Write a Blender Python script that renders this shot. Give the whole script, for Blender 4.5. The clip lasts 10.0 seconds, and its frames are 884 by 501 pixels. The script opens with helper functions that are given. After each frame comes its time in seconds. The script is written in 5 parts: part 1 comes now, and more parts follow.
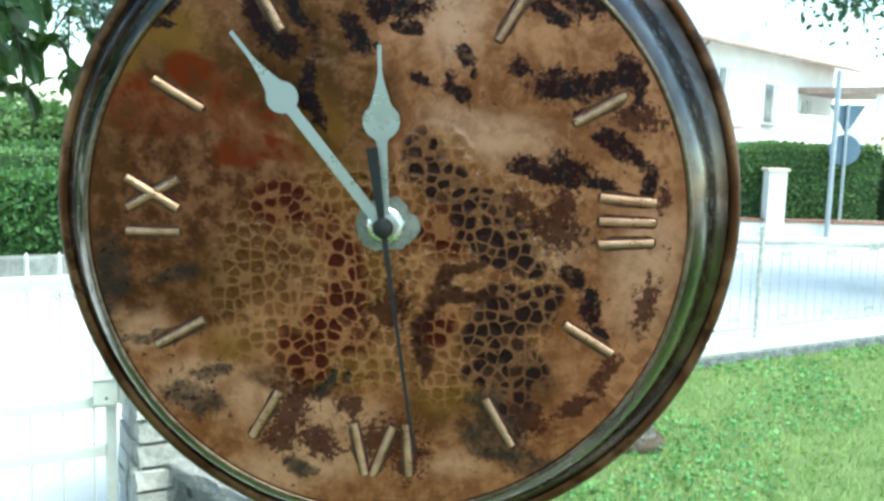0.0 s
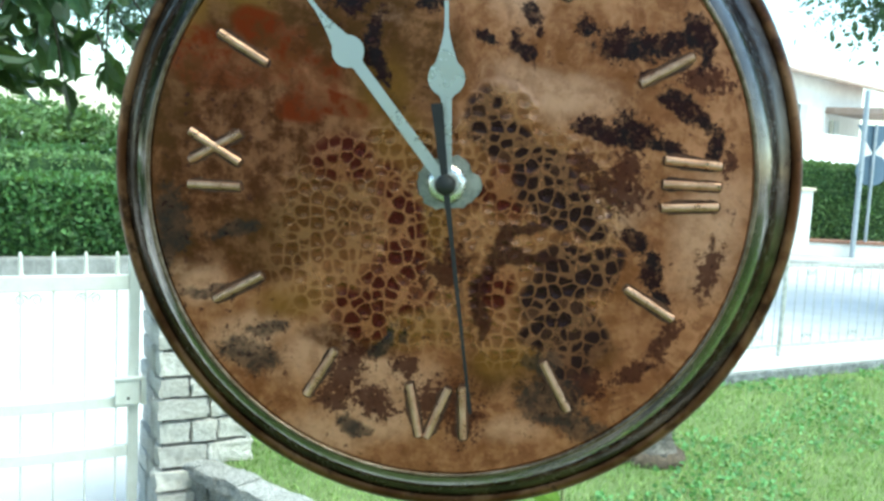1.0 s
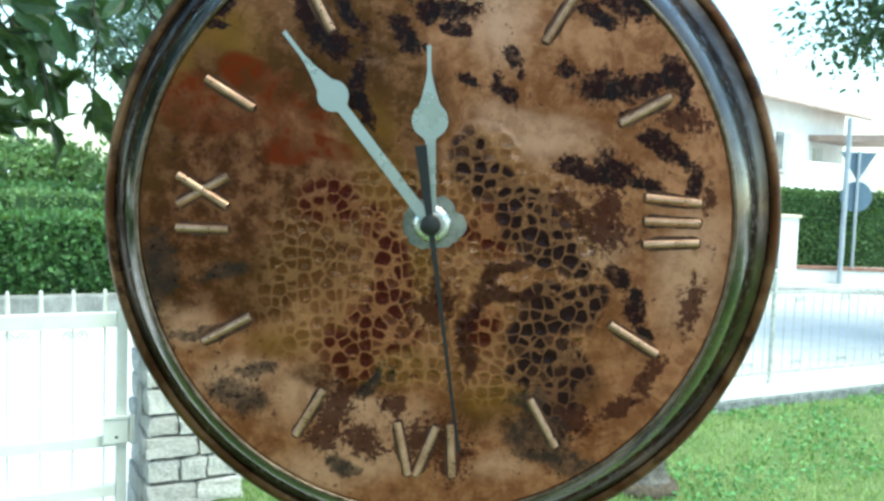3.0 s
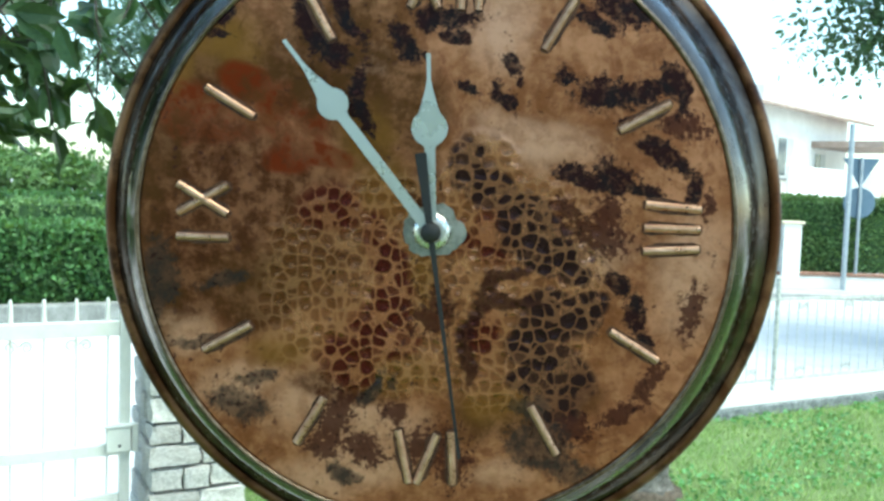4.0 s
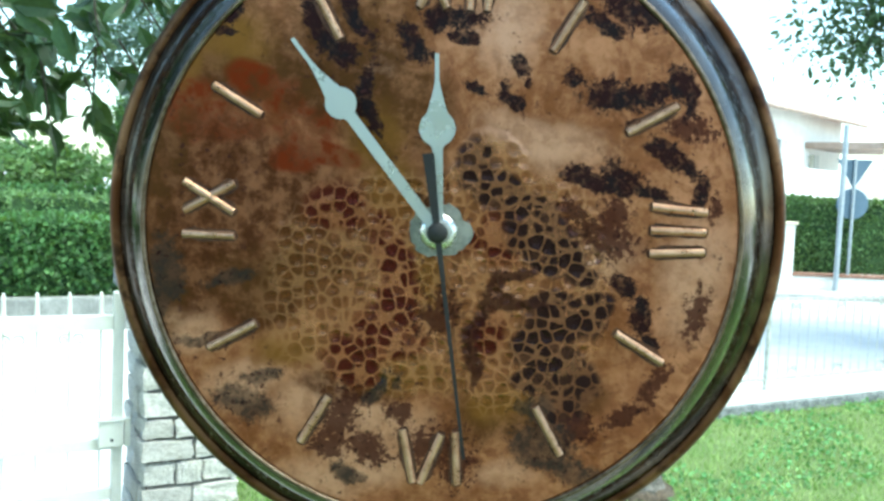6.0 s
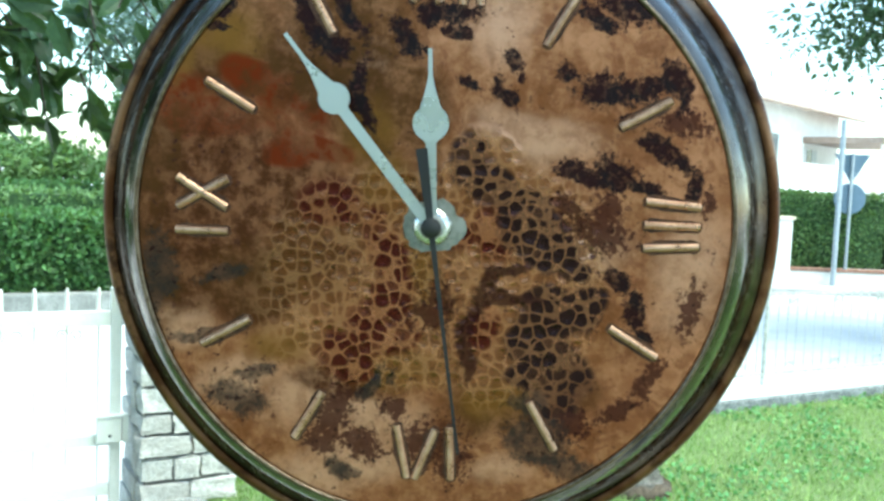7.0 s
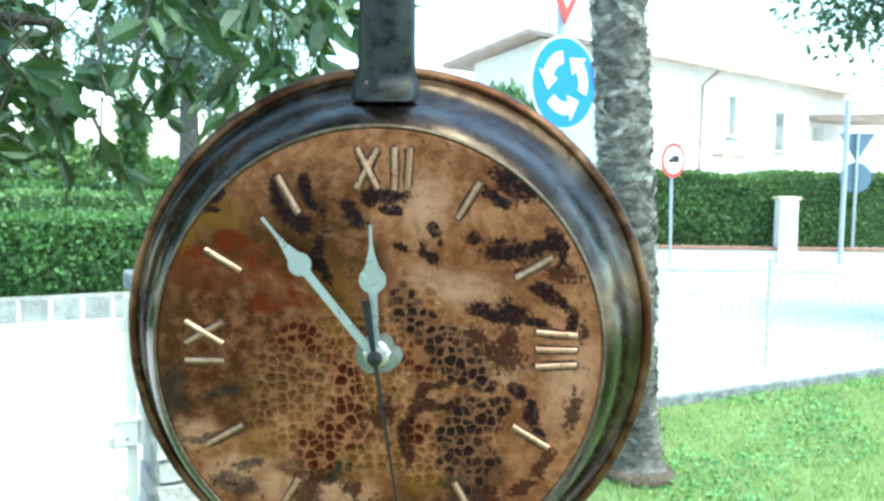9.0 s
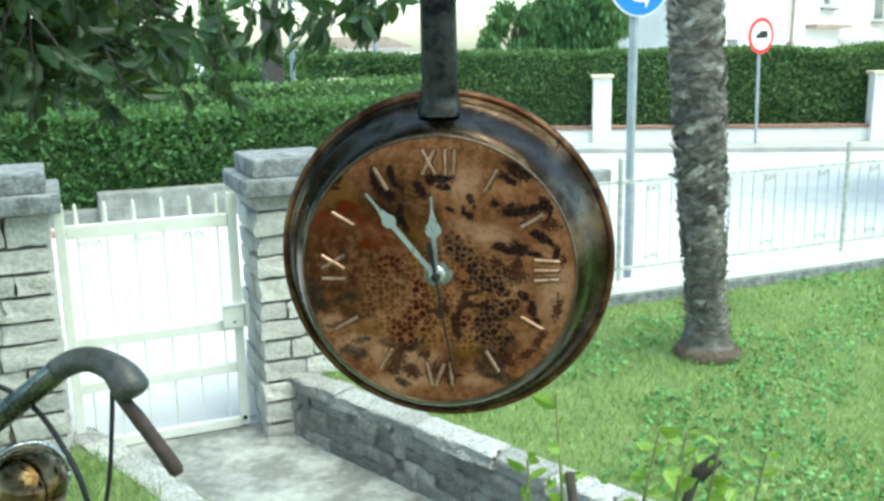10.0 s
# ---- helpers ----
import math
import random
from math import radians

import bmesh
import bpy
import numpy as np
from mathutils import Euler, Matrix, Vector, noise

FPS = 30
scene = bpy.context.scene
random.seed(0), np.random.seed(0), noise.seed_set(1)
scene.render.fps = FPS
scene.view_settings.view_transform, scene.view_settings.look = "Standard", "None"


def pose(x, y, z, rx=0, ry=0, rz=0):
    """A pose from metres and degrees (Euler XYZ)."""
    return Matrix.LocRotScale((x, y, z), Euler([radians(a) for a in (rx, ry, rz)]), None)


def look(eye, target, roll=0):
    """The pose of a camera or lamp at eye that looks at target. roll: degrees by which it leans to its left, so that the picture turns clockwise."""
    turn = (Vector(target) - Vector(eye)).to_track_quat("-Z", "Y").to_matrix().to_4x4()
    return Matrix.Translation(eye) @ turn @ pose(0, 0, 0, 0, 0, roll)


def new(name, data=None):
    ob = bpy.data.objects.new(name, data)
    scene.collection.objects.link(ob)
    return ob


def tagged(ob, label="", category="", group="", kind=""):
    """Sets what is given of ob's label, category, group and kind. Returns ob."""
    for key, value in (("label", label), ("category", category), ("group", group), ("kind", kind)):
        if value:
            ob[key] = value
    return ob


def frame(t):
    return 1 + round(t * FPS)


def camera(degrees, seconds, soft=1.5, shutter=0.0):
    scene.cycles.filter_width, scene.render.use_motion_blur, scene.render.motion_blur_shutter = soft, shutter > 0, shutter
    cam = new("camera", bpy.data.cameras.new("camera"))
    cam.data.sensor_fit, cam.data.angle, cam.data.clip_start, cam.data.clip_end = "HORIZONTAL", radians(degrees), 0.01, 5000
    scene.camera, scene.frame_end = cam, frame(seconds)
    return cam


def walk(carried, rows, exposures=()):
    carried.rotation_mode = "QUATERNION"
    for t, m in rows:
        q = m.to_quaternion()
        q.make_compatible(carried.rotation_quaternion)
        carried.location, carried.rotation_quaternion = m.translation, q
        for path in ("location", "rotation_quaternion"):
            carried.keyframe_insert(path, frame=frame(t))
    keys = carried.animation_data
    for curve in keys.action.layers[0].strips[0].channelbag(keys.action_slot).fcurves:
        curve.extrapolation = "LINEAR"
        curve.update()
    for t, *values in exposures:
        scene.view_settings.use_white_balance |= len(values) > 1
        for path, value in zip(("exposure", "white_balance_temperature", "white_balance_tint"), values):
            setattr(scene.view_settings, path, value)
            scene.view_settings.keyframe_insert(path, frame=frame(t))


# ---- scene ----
from math import cos, sin, pi

# ---- camera ----
EXPO, TINT = 1.75, -12.0
cam = camera(51.2, 10.0, soft=2.9)
PATH = [
    (0, (0.015, -0.319, 1.575), (0.045, 1.666, 1.329), 1.7),
    (0.5, (0.015, -0.323, 1.559), (0.052, 1.671, 1.411), 2.4),
    (1, (0.002, -0.319, 1.556), (-0.014, 1.669, 1.335), 2.9),
    (1.5, (0.001, -0.323, 1.558), (0.016, 1.668, 1.373), 2.7),
    (2, (0.003, -0.323, 1.558), (0.015, 1.669, 1.38), 2.8),
    (2.5, (0.002, -0.323, 1.558), (0.016, 1.669, 1.381), 2.5),
    (3, (0.003, -0.323, 1.559), (0.008, 1.671, 1.408), 2.1),
    (4.5, (0.004, -0.324, 1.559), (0.002, 1.672, 1.425), 1.9),
    (5, (0.002, -0.325, 1.561), (0.01, 1.67, 1.428), 2.3),
    (5.5, (-0.001, -0.324, 1.56), (0.009, 1.671, 1.425), 2.5),
    (7, (0.001, -0.323, 1.56), (0.018, 1.671, 1.409), 2.4),
    (7.5, (0.001, -0.325, 1.562), (0.022, 1.67, 1.43), 2.7),
    (8, (-0.006, -0.335, 1.573), (0.042, 1.663, 1.479), 3.4),
    (8.5, (0.023, -0.358, 1.587), (0.106, 1.635, 1.439), 1.2),
    (9, (0.03, -0.424, 1.631), (0.028, 1.568, 1.451), 0.8),
    (9.5, (0.047, -0.548, 1.676), (0.044, 1.429, 1.373), 1.2),
    (10, (0.067, -0.682, 1.713), (-0.113, 1.263, 1.283), -1.0),
]
walk(cam, [(t, look(eye, target, roll)) for t, eye, target, roll in PATH], [(t, EXPO + more, kelvin, TINT) for t, more, kelvin in ((0.0, 0.14, 6250), (1.0, 0.07, 6250), (5.0, 0.06, 6200), (5.5, 0.22, 6200), (7.5, 0.30, 6150), (8.5, 0.46, 6050), (9.0, 0.56, 6050), (9.5, 0.33, 6250), (10.0, -0.13, 6550))])

# ---- world and sun: bright overcast ----
SUN_EL, SUN_AZ = radians(66), radians(122)
world = bpy.data.worlds.new("sky")
scene.world = world
world.use_nodes = True
wn = world.node_tree.nodes
sky = wn.new("ShaderNodeTexSky")
sky.sky_type, sky.sun_disc = "NISHITA", False
sky.sun_elevation, sky.sun_rotation = SUN_EL, SUN_AZ
sky.air_density, sky.dust_density, sky.ozone_density = 1.0, 1.6, 0.5
wn["Background"].inputs["Strength"].default_value = 0.15
world.node_tree.links.new(sky.outputs[0], wn["Background"].inputs["Color"])
sun = new("sun", bpy.data.lights.new("sun", "SUN"))
sun.data.energy, sun.data.angle, sun.data.color = 1.6, radians(55), (1.0, 0.96, 0.9)
sun.matrix_world = look((10 * sin(SUN_AZ) * cos(SUN_EL), 10 * cos(SUN_AZ) * cos(SUN_EL), 10 * sin(SUN_EL)), (0, 0, 0))


# ---- materials ----
class Nodes:
    """A thin wrapper to write node materials briefly."""

    def __init__(self, name):
        self.mat = bpy.data.materials.new(name)
        self.mat.use_nodes = True
        self.t = self.mat.node_tree
        self.bsdf = self.t.nodes["Principled BSDF"]

    def add(self, kind, **inputs):
        n = self.t.nodes.new("ShaderNode" + kind)
        for k, v in inputs.items():
            self.put(n.inputs[k.replace("_", " ")], v)
        return n

    def put(self, socket, v):
        if isinstance(v, bpy.types.NodeSocket):
            self.t.links.new(v, socket)
        elif isinstance(v, (tuple, list)) and len(v) == 3 and socket.type == "RGBA":
            socket.default_value = (*v, 1)
        else:
            socket.default_value = v

    def coords(self):
        return self.add("TexCoord").outputs["Object"]

    def noise(self, scale, detail=4, rough=0.6, vec=None, distort=0.0):
        n = self.add("TexNoise", Vector=vec if vec is not None else self.coords(), Scale=scale, Detail=detail, Roughness=rough, Distortion=distort)
        return n.outputs["Fac"]

    def voronoi(self, scale, feature="F1", vec=None):
        n = self.add("TexVoronoi", Vector=vec if vec is not None else self.coords(), Scale=scale)
        n.feature = feature
        return n

    def math(self, op, a, b=0.0, clamp=False):
        n = self.t.nodes.new("ShaderNodeMath")
        n.operation, n.use_clamp = op, clamp
        self.put(n.inputs[0], a)
        self.put(n.inputs[1], b)
        return n.outputs[0]

    def ramp(self, x, lo, hi, a=0.0, b=1.0):
        n = self.add("MapRange", Value=x)
        n.interpolation_type = "SMOOTHSTEP"
        n.inputs["From Min"].default_value, n.inputs["From Max"].default_value = lo, hi
        n.inputs["To Min"].default_value, n.inputs["To Max"].default_value = a, b
        return n.outputs["Result"]

    def mix(self, fac, a, b, blend="MIX"):
        n = self.t.nodes.new("ShaderNodeMix")
        n.data_type, n.blend_type = "RGBA", blend
        self.put(n.inputs[0], fac)
        self.put(n.inputs[6], a)
        self.put(n.inputs[7], b)
        return n.outputs[2]

    def bump(self, height, strength, distance):
        n = self.add("Bump", Height=height, Strength=strength, Distance=distance)
        self.put(self.bsdf.inputs["Normal"], n.outputs["Normal"])

    def done(self, color, rough, metal=0.0, **more):
        self.put(self.bsdf.inputs["Base Color"], color)
        self.put(self.bsdf.inputs["Roughness"], rough)
        self.put(self.bsdf.inputs["Metallic"], metal)
        for k, v in more.items():
            self.put(self.bsdf.inputs[k.replace("_", " ")], v)
        return self.mat


def surface(name, c1, c2, scale, rough=0.7, bump=0.3, depth=0.004, metal=0.0, fine=8.0, vary=0.0, island=0.0, sheer=0.0, **more):
    """Two colours mixed by coarse and fine noise, with relief; vary: from object to object; island: from piece to piece."""
    m = Nodes(name)
    co, fi = m.noise(scale), m.noise(scale * fine, 6, 0.7)
    both = m.ramp(m.math("ADD", m.math("MULTIPLY", co, 0.6), m.math("MULTIPLY", fi, 0.4)), 0.36, 0.64)
    col = m.mix(both, c1, c2)
    for amount, node, out in ((vary, "ObjectInfo", "Random"), (island, "NewGeometry", "Random Per Island")):
        if amount:
            k = m.ramp(m.add(node).outputs[out], 0, 1, 1 - amount, 1 + amount)
            grey = m.add("CombineXYZ", X=k, Y=k, Z=k).outputs[0]
            col = m.mix(1.0, col, grey, "MULTIPLY")
    m.bump(m.math("ADD", co, m.math("MULTIPLY", fi, 0.6)), bump, depth)
    if sheer:
        glow = m.add("BsdfTranslucent", Color=m.mix(0.5, col, (0.30, 0.45, 0.05)))
        both = m.add("MixShader", Fac=sheer)
        m.t.links.new(m.bsdf.outputs[0], both.inputs[1])
        m.t.links.new(glow.outputs[0], both.inputs[2])
        m.t.links.new(both.outputs[0], m.t.nodes["Material Output"].inputs["Surface"])
    return m.done(col, m.ramp(fi, 0.3, 0.7, max(rough - 0.12, 0.02), min(rough + 0.12, 1)), metal, **more)


ASPHALT = surface("pale_asphalt", (0.46, 0.455, 0.44), (0.56, 0.555, 0.54), 1.5, 0.8, 0.3, 0.003, fine=60)
PAVING = surface("paving", (0.30, 0.30, 0.29), (0.42, 0.41, 0.39), 2.0, 0.85, 0.3, 0.003, fine=40)
PATHWAY = surface("worn_concrete", (0.14, 0.148, 0.138), (0.38, 0.39, 0.37), 4.0, 0.8, 0.8, 0.01, fine=5.0)
SOIL = surface("lawn_soil", (0.09, 0.135, 0.04), (0.14, 0.19, 0.065), 4.0, 0.95, 0.5, 0.01)
STONE = surface("pale_limestone", (0.56, 0.545, 0.48), (0.88, 0.865, 0.81), 9.0, 0.85, 0.9, 0.02, fine=4.0, vary=0.13)
MORTAR = surface("mortar", (0.10, 0.095, 0.085), (0.18, 0.17, 0.155), 20.0, 0.95, 0.5, 0.004)
CAPSTONE = surface("weathered_cap_stone", (0.085, 0.092, 0.095), (0.27, 0.285, 0.285), 14.0, 0.85, 0.8, 0.012, fine=4.0, vary=0.1)
KERBSTONE = surface("mossy_kerb_stone", (0.12, 0.125, 0.10), (0.66, 0.66, 0.62), 18.0, 0.9, 1.0, 0.02, fine=3.5, vary=0.3)
COPING = surface("weathered_coping_stone", (0.22, 0.225, 0.20), (0.82, 0.82, 0.79), 16.0, 0.9, 1.0, 0.02, fine=3.5, vary=0.2)
WHITE_STEEL = surface("cream_painted_steel", (0.66, 0.67, 0.60), (0.74, 0.75, 0.69), 14.0, 0.45, 0.1, 0.001)
FENCE_STEEL = surface("weathered_fence_paint", (0.34, 0.34, 0.31), (0.62, 0.62, 0.58), 25.0, 0.6, 0.2, 0.001)
GREY_STEEL = surface("galvanised_steel", (0.30, 0.34, 0.38), (0.42, 0.46, 0.50), 18.0, 0.45, 0.1, 0.001, metal=0.4)
PLASTER = surface("white_plaster", (0.70, 0.69, 0.66), (0.80, 0.79, 0.76), 1.5, 0.9, 0.2, 0.003)
CREAM = surface("cream_plaster", (0.62, 0.56, 0.40), (0.70, 0.64, 0.48), 1.5, 0.9, 0.2, 0.003)
ROOF = surface("clay_roof", (0.28, 0.21, 0.17), (0.40, 0.31, 0.26), 3.0, 0.9, 0.5, 0.02)
BRICK = surface("brick_coping", (0.22, 0.115, 0.08), (0.32, 0.19, 0.14), 12.0, 0.9, 0.4, 0.004)
CONCRETE = surface("grey_concrete", (0.15, 0.155, 0.145), (0.29, 0.30, 0.28), 5.0, 0.9, 0.5, 0.005)
GLASS = surface("dark_window_glass", (0.12, 0.135, 0.14), (0.17, 0.185, 0.19), 3.0, 0.12, 0.02, 0.001)
SHUTTER = surface("grey_shutter", (0.50, 0.52, 0.51), (0.60, 0.62, 0.60), 8.0, 0.6, 0.1, 0.002)
HEDGE_LEAF = surface("hedge_leaf", (0.034, 0.098, 0.026), (0.078, 0.172, 0.050), 2.0, 0.55, 0.1, 0.002, island=0.45, sheer=0.3)
FAR_LEAF = surface("far_hedge_leaf", (0.055, 0.12, 0.04), (0.12, 0.205, 0.075), 1.2, 0.55, 0.1, 0.002, island=0.5, sheer=0.3)
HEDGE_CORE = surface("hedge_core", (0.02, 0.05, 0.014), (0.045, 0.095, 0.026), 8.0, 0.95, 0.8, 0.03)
LIME_LEAF = surface("lime_hedge_leaf", (0.085, 0.165, 0.055), (0.15, 0.25, 0.10), 2.0, 0.6, 0.1, 0.002, island=0.4, sheer=0.3)
TREE_LEAF = surface("oak_leaf", (0.024, 0.058, 0.025), (0.058, 0.110, 0.049), 30.0, 0.40, 0.1, 0.001, island=0.45, sheer=0.16)
CEDAR_LEAF = surface("cedar_foliage", (0.05, 0.13, 0.045), (0.09, 0.19, 0.07), 1.0, 0.7, 0.1, 0.002, island=0.5, sheer=0.3)
BLUE_LEAF = surface("blue_conifer_foliage", (0.07, 0.12, 0.11), (0.14, 0.20, 0.19), 1.0, 0.7, 0.1, 0.002, island=0.5, sheer=0.3)
BARK = surface("bark", (0.05, 0.045, 0.038), (0.13, 0.115, 0.10), 14.0, 0.95, 0.9, 0.02)
PALM_FIBRE = surface("palm_fibre", (0.06, 0.055, 0.048), (0.21, 0.195, 0.172), 14.0, 0.95, 0.8, 0.012, island=0.35)
PALM_BASE = surface("palm_leaf_base", (0.15, 0.138, 0.12), (0.50, 0.47, 0.425), 22.0, 0.95, 0.8, 0.01, island=0.35)
ROOTS = surface("matted_roots", (0.05, 0.038, 0.026), (0.15, 0.115, 0.08), 40.0, 0.95, 0.9, 0.012)
GRASS = surface("grass_blade", (0.195, 0.32, 0.095), (0.35, 0.455, 0.175), 1.2, 0.6, 0.05, 0.001, fine=6, island=0.35, sheer=0.3)
SHRUB_LEAF = surface("young_leaf", (0.15, 0.29, 0.03), (0.29, 0.43, 0.07), 20.0, 0.45, 0.1, 0.001, island=0.25, sheer=0.3)
TWIG = surface("dark_twig", (0.035, 0.03, 0.025), (0.09, 0.075, 0.06), 40.0, 0.9, 0.6, 0.003)
BLUE = surface("blue_sign_sheet", (0.005, 0.17, 0.55), (0.008, 0.20, 0.60), 3.0, 0.4, 0.02, 0.001)
SIGN_WHITE = surface("white_sign_sheet", (0.76, 0.77, 0.78), (0.82, 0.83, 0.83), 3.0, 0.45, 0.02, 0.001)
SIGN_RED = surface("red_sign_sheet", (0.62, 0.03, 0.03), (0.68, 0.05, 0.04), 3.0, 0.4, 0.02, 0.001)
SIGN_BACK = surface("grey_sign_back", (0.10, 0.16, 0.22), (0.14, 0.20, 0.27), 4.0, 0.5, 0.02, 0.001, metal=0.3)
BLACK = surface("black_paint", (0.006, 0.006, 0.007), (0.014, 0.014, 0.014), 30.0, 0.6, 0.05, 0.0005)
CHROME = surface("worn_chrome", (0.32, 0.34, 0.34), (0.50, 0.52, 0.52), 30.0, 0.22, 0.05, 0.0005, metal=1.0)
DARK_CHROME = surface("dull_dark_chrome", (0.06, 0.065, 0.06), (0.22, 0.235, 0.225), 30.0, 0.25, 0.05, 0.0005, metal=1.0)
IRON = surface("dark_forged_iron", (0.010, 0.010, 0.010), (0.075, 0.078, 0.074), 26.0, 0.5, 0.3, 0.0012, metal=0.9, fine=4.0)
BRASS = surface("copper_rod", (0.40, 0.225, 0.135), (0.58, 0.37, 0.25), 90.0, 0.36, 0.2, 0.0003, metal=0.8, fine=4.0)
SOLDER = surface("grey_solder", (0.16, 0.17, 0.15), (0.34, 0.34, 0.30), 160.0, 0.6, 0.6, 0.0008, metal=0.5)
HAND_STEEL = surface("pale_hand_metal", (0.45, 0.49, 0.48), (0.48, 0.52, 0.51), 12.0, 0.34, 0.0, 0.0002, metal=0.6, fine=3.0)
RUBBER = surface("brown_rubber", (0.035, 0.022, 0.017), (0.07, 0.045, 0.035), 60.0, 0.6, 0.2, 0.001)
BLOSSOM = surface("red_blossom_leaf", (0.12, 0.10, 0.04), (0.42, 0.10, 0.10), 3.0, 0.7, 0.1, 0.002, island=0.4)
STEM = surface("green_stem", (0.12, 0.16, 0.04), (0.20, 0.22, 0.08), 60.0, 0.6, 0.1, 0.001)
CLOVER = surface("clover_leaf", (0.09, 0.25, 0.08), (0.18, 0.37, 0.14), 3.0, 0.6, 0.05, 0.001, island=0.35, sheer=0.3)
GRIP = surface("worn_grey_grip", (0.035, 0.038, 0.034), (0.10, 0.105, 0.098), 50.0, 0.4, 0.2, 0.001)
LAMP_METAL = surface("tarnished_lamp_shell", (0.05, 0.026, 0.009), (0.20, 0.145, 0.075), 12.0, 0.16, 0.1, 0.001, metal=1.0)


# the dial's stains in mm: (x, z, half width, half height, turn)
STAINS = {}
STAINS["dark"] = [(-45, 70, 3.2, 10, -10), (-38, 61, 5.6, 3.6, 25), (-31, 73, 2.6, 9.2, -18), (-11, 63, 8, 3, 32), (-25, 44, 2.8, 10.4, -8), (-75, 74, 4, 3.4, 0), (-77, 66, 3.4, 1.8, 0), (3, 74, 9.2, 3.2, 0), (7, 67, 3.4, 2.4, 30), (67, 79, 13.2, 6, 18), (54, 72, 6.8, 2.4, 15), (60, 50, 11.6, 4.8, 4), (73, 53, 5.2, 3.4, 0), (44, 55, 2.6, 2.8, 0), (81, 54, 5.2, 4.8, 0), (86, 48, 2.6, 5.2, 0)]
STAINS["dark_b"] = [(26, 58, 3.4, 2.6, 25), (24, 46, 5, 2.2, 5), (20, 48, 1.8, 4, 0), (29, 53, 1.6, 1.2, 0), (10, 49, 3.4, 1.8, 45), (68, 40, 4.8, 1.6, -22), (79, 32, 5.6, 2.8, 15), (84, 25, 4.8, 2.6, 40), (90, 18, 3, 4.4, 10), (51, 20, 8, 2.6, 12), (63, 20, 6.8, 4.8, 18), (73, 15, 6.4, 2.6, 20), (66, -18, 5.2, 3.2, 45), (72, -27, 2.6, 5.2, -20), (77, -36, 1.8, 3.6, -15), (-2, 71, 4, 2.4, 0)]
STAINS["speckled"] = [(61, 9, 5.2, 4.4, 20), (46, 7, 6, 3.2, 30), (58, 0, 10, 5.2, 10), (79, -52, 2.8, 7.2, 18), (70, -63, 8, 2.4, -25), (95, 10, 2, 5.2, 0), (91, -25, 3.2, 8, 10), (84, 40, 8.8, 3.6, 15), (53, -69, 6, 5.2, 0), (-33, -71, 6, 11.2, 25), (-39, -80, 5.2, 3.2, 0), (-22, -78, 6.4, 3.6, 10), (-11, -66, 3.6, 4.4, 0), (-2, -77, 6.4, 7.2, 0), (10, -80, 4.4, 8.4, 0), (1, -30, 6.8, 6, 0)]
STAINS["blue"] = [(40, -76, 10.4, 7.2, 10), (51, -83, 9.2, 4, 8), (36, -62, 6, 3.6, 0), (-68, -65, 8.8, 5.2, 8), (-59, -55, 6.4, 2.2, -12), (-82, -41, 8.8, 1.6, -4), (-97, -20, 5.2, 11.2, 0), (-99, -32, 3.2, 6, -20), (-76, -21, 7.2, 2.8, -20), (-20, -57, 2.4, 6, 30), (-29, -87, 4.8, 2.4, 20), (-12, -55, 1.6, 2.4, 0)]
STAINS["arc"] = [(14, -46, 2.2, 6.8, 5), (15, -34, 2.4, 7.2, 15), (20, -25, 6.8, 2.2, -22), (20, -18, 5.6, 2, -50), (28, -13, 6, 2.2, -10), (29, -26, 10.4, 2.4, 5)]
STAINS["cells_dark"] = [(12, 24, 6, 6.4, 0), (21, 15, 7.2, 6, 45), (31, 5, 8, 6.8, 45), (40, -5, 7.2, 6.4, 45), (49, -12, 4.4, 3.6, 30), (42, -29, 8, 7.2, 0), (40, -41, 8.8, 8, 0), (48, -51, 8, 8.8, 0), (46, -63, 6.4, 6, 0), (55, -26, 5.2, 6, 0), (36, -53, 6.8, 3.6, 0)]
STAINS["cells_red"] = [(-19, -1, 4.4, 6.4, 0), (-14, -11, 5.2, 9.2, 0), (-13, -25, 5.6, 8.8, 0), (-19, -35, 9.2, 7.6, 0), (-14, -41, 8, 5.2, -30), (-29, -48, 8, 6.8, 25), (-36, 7, 9.2, 7.2, 0), (6, -2, 6, 5.6, 0), (22, -1, 6.8, 6.8, 0), (20, -36, 4.8, 6.8, 0)]
STAINS["umber"] = [(-32, 64, 22, 18, 20), (-12, 44, 12, 14, 0), (-72, 60, 22, 14, 25), (-40, 52, 16, 12, 30), (-24, 40, 10, 18, -10), (-98, 28, 8, 26, 8), (-60, -20, 20, 10, -10), (-98, -22, 8, 18, -10), (46, -52, 14, 9, 20), (24, -66, 12, 8, 0)]
STAINS["rust"] = [(-55, 40, 6.8, 8.4, -25), (-46, 31, 7.6, 8.8, 30), (-38, 26, 8.4, 3.4, 12), (-67, 50, 8, 5.6, 20), (-88, 39, 8.8, 9.2, 0), (-74, 36, 10.8, 6, 10), (-51, 25, 7.2, 4.4, 0)]
STAINS["olive"] = [(-53, -43, 11.2, 6.4, 0), (-12, -51, 16.8, 6, 0), (21, -60, 9.2, 7.2, 0), (-3, -16, 6, 10.8, 0), (-75, 63, 12.4, 8, 0), (-92, 54, 5.2, 8, 20), (-16, 14, 8, 9.2, 0), (-23, 33, 8, 9.2, 0), (29, -60, 6, 4.8, 0)]
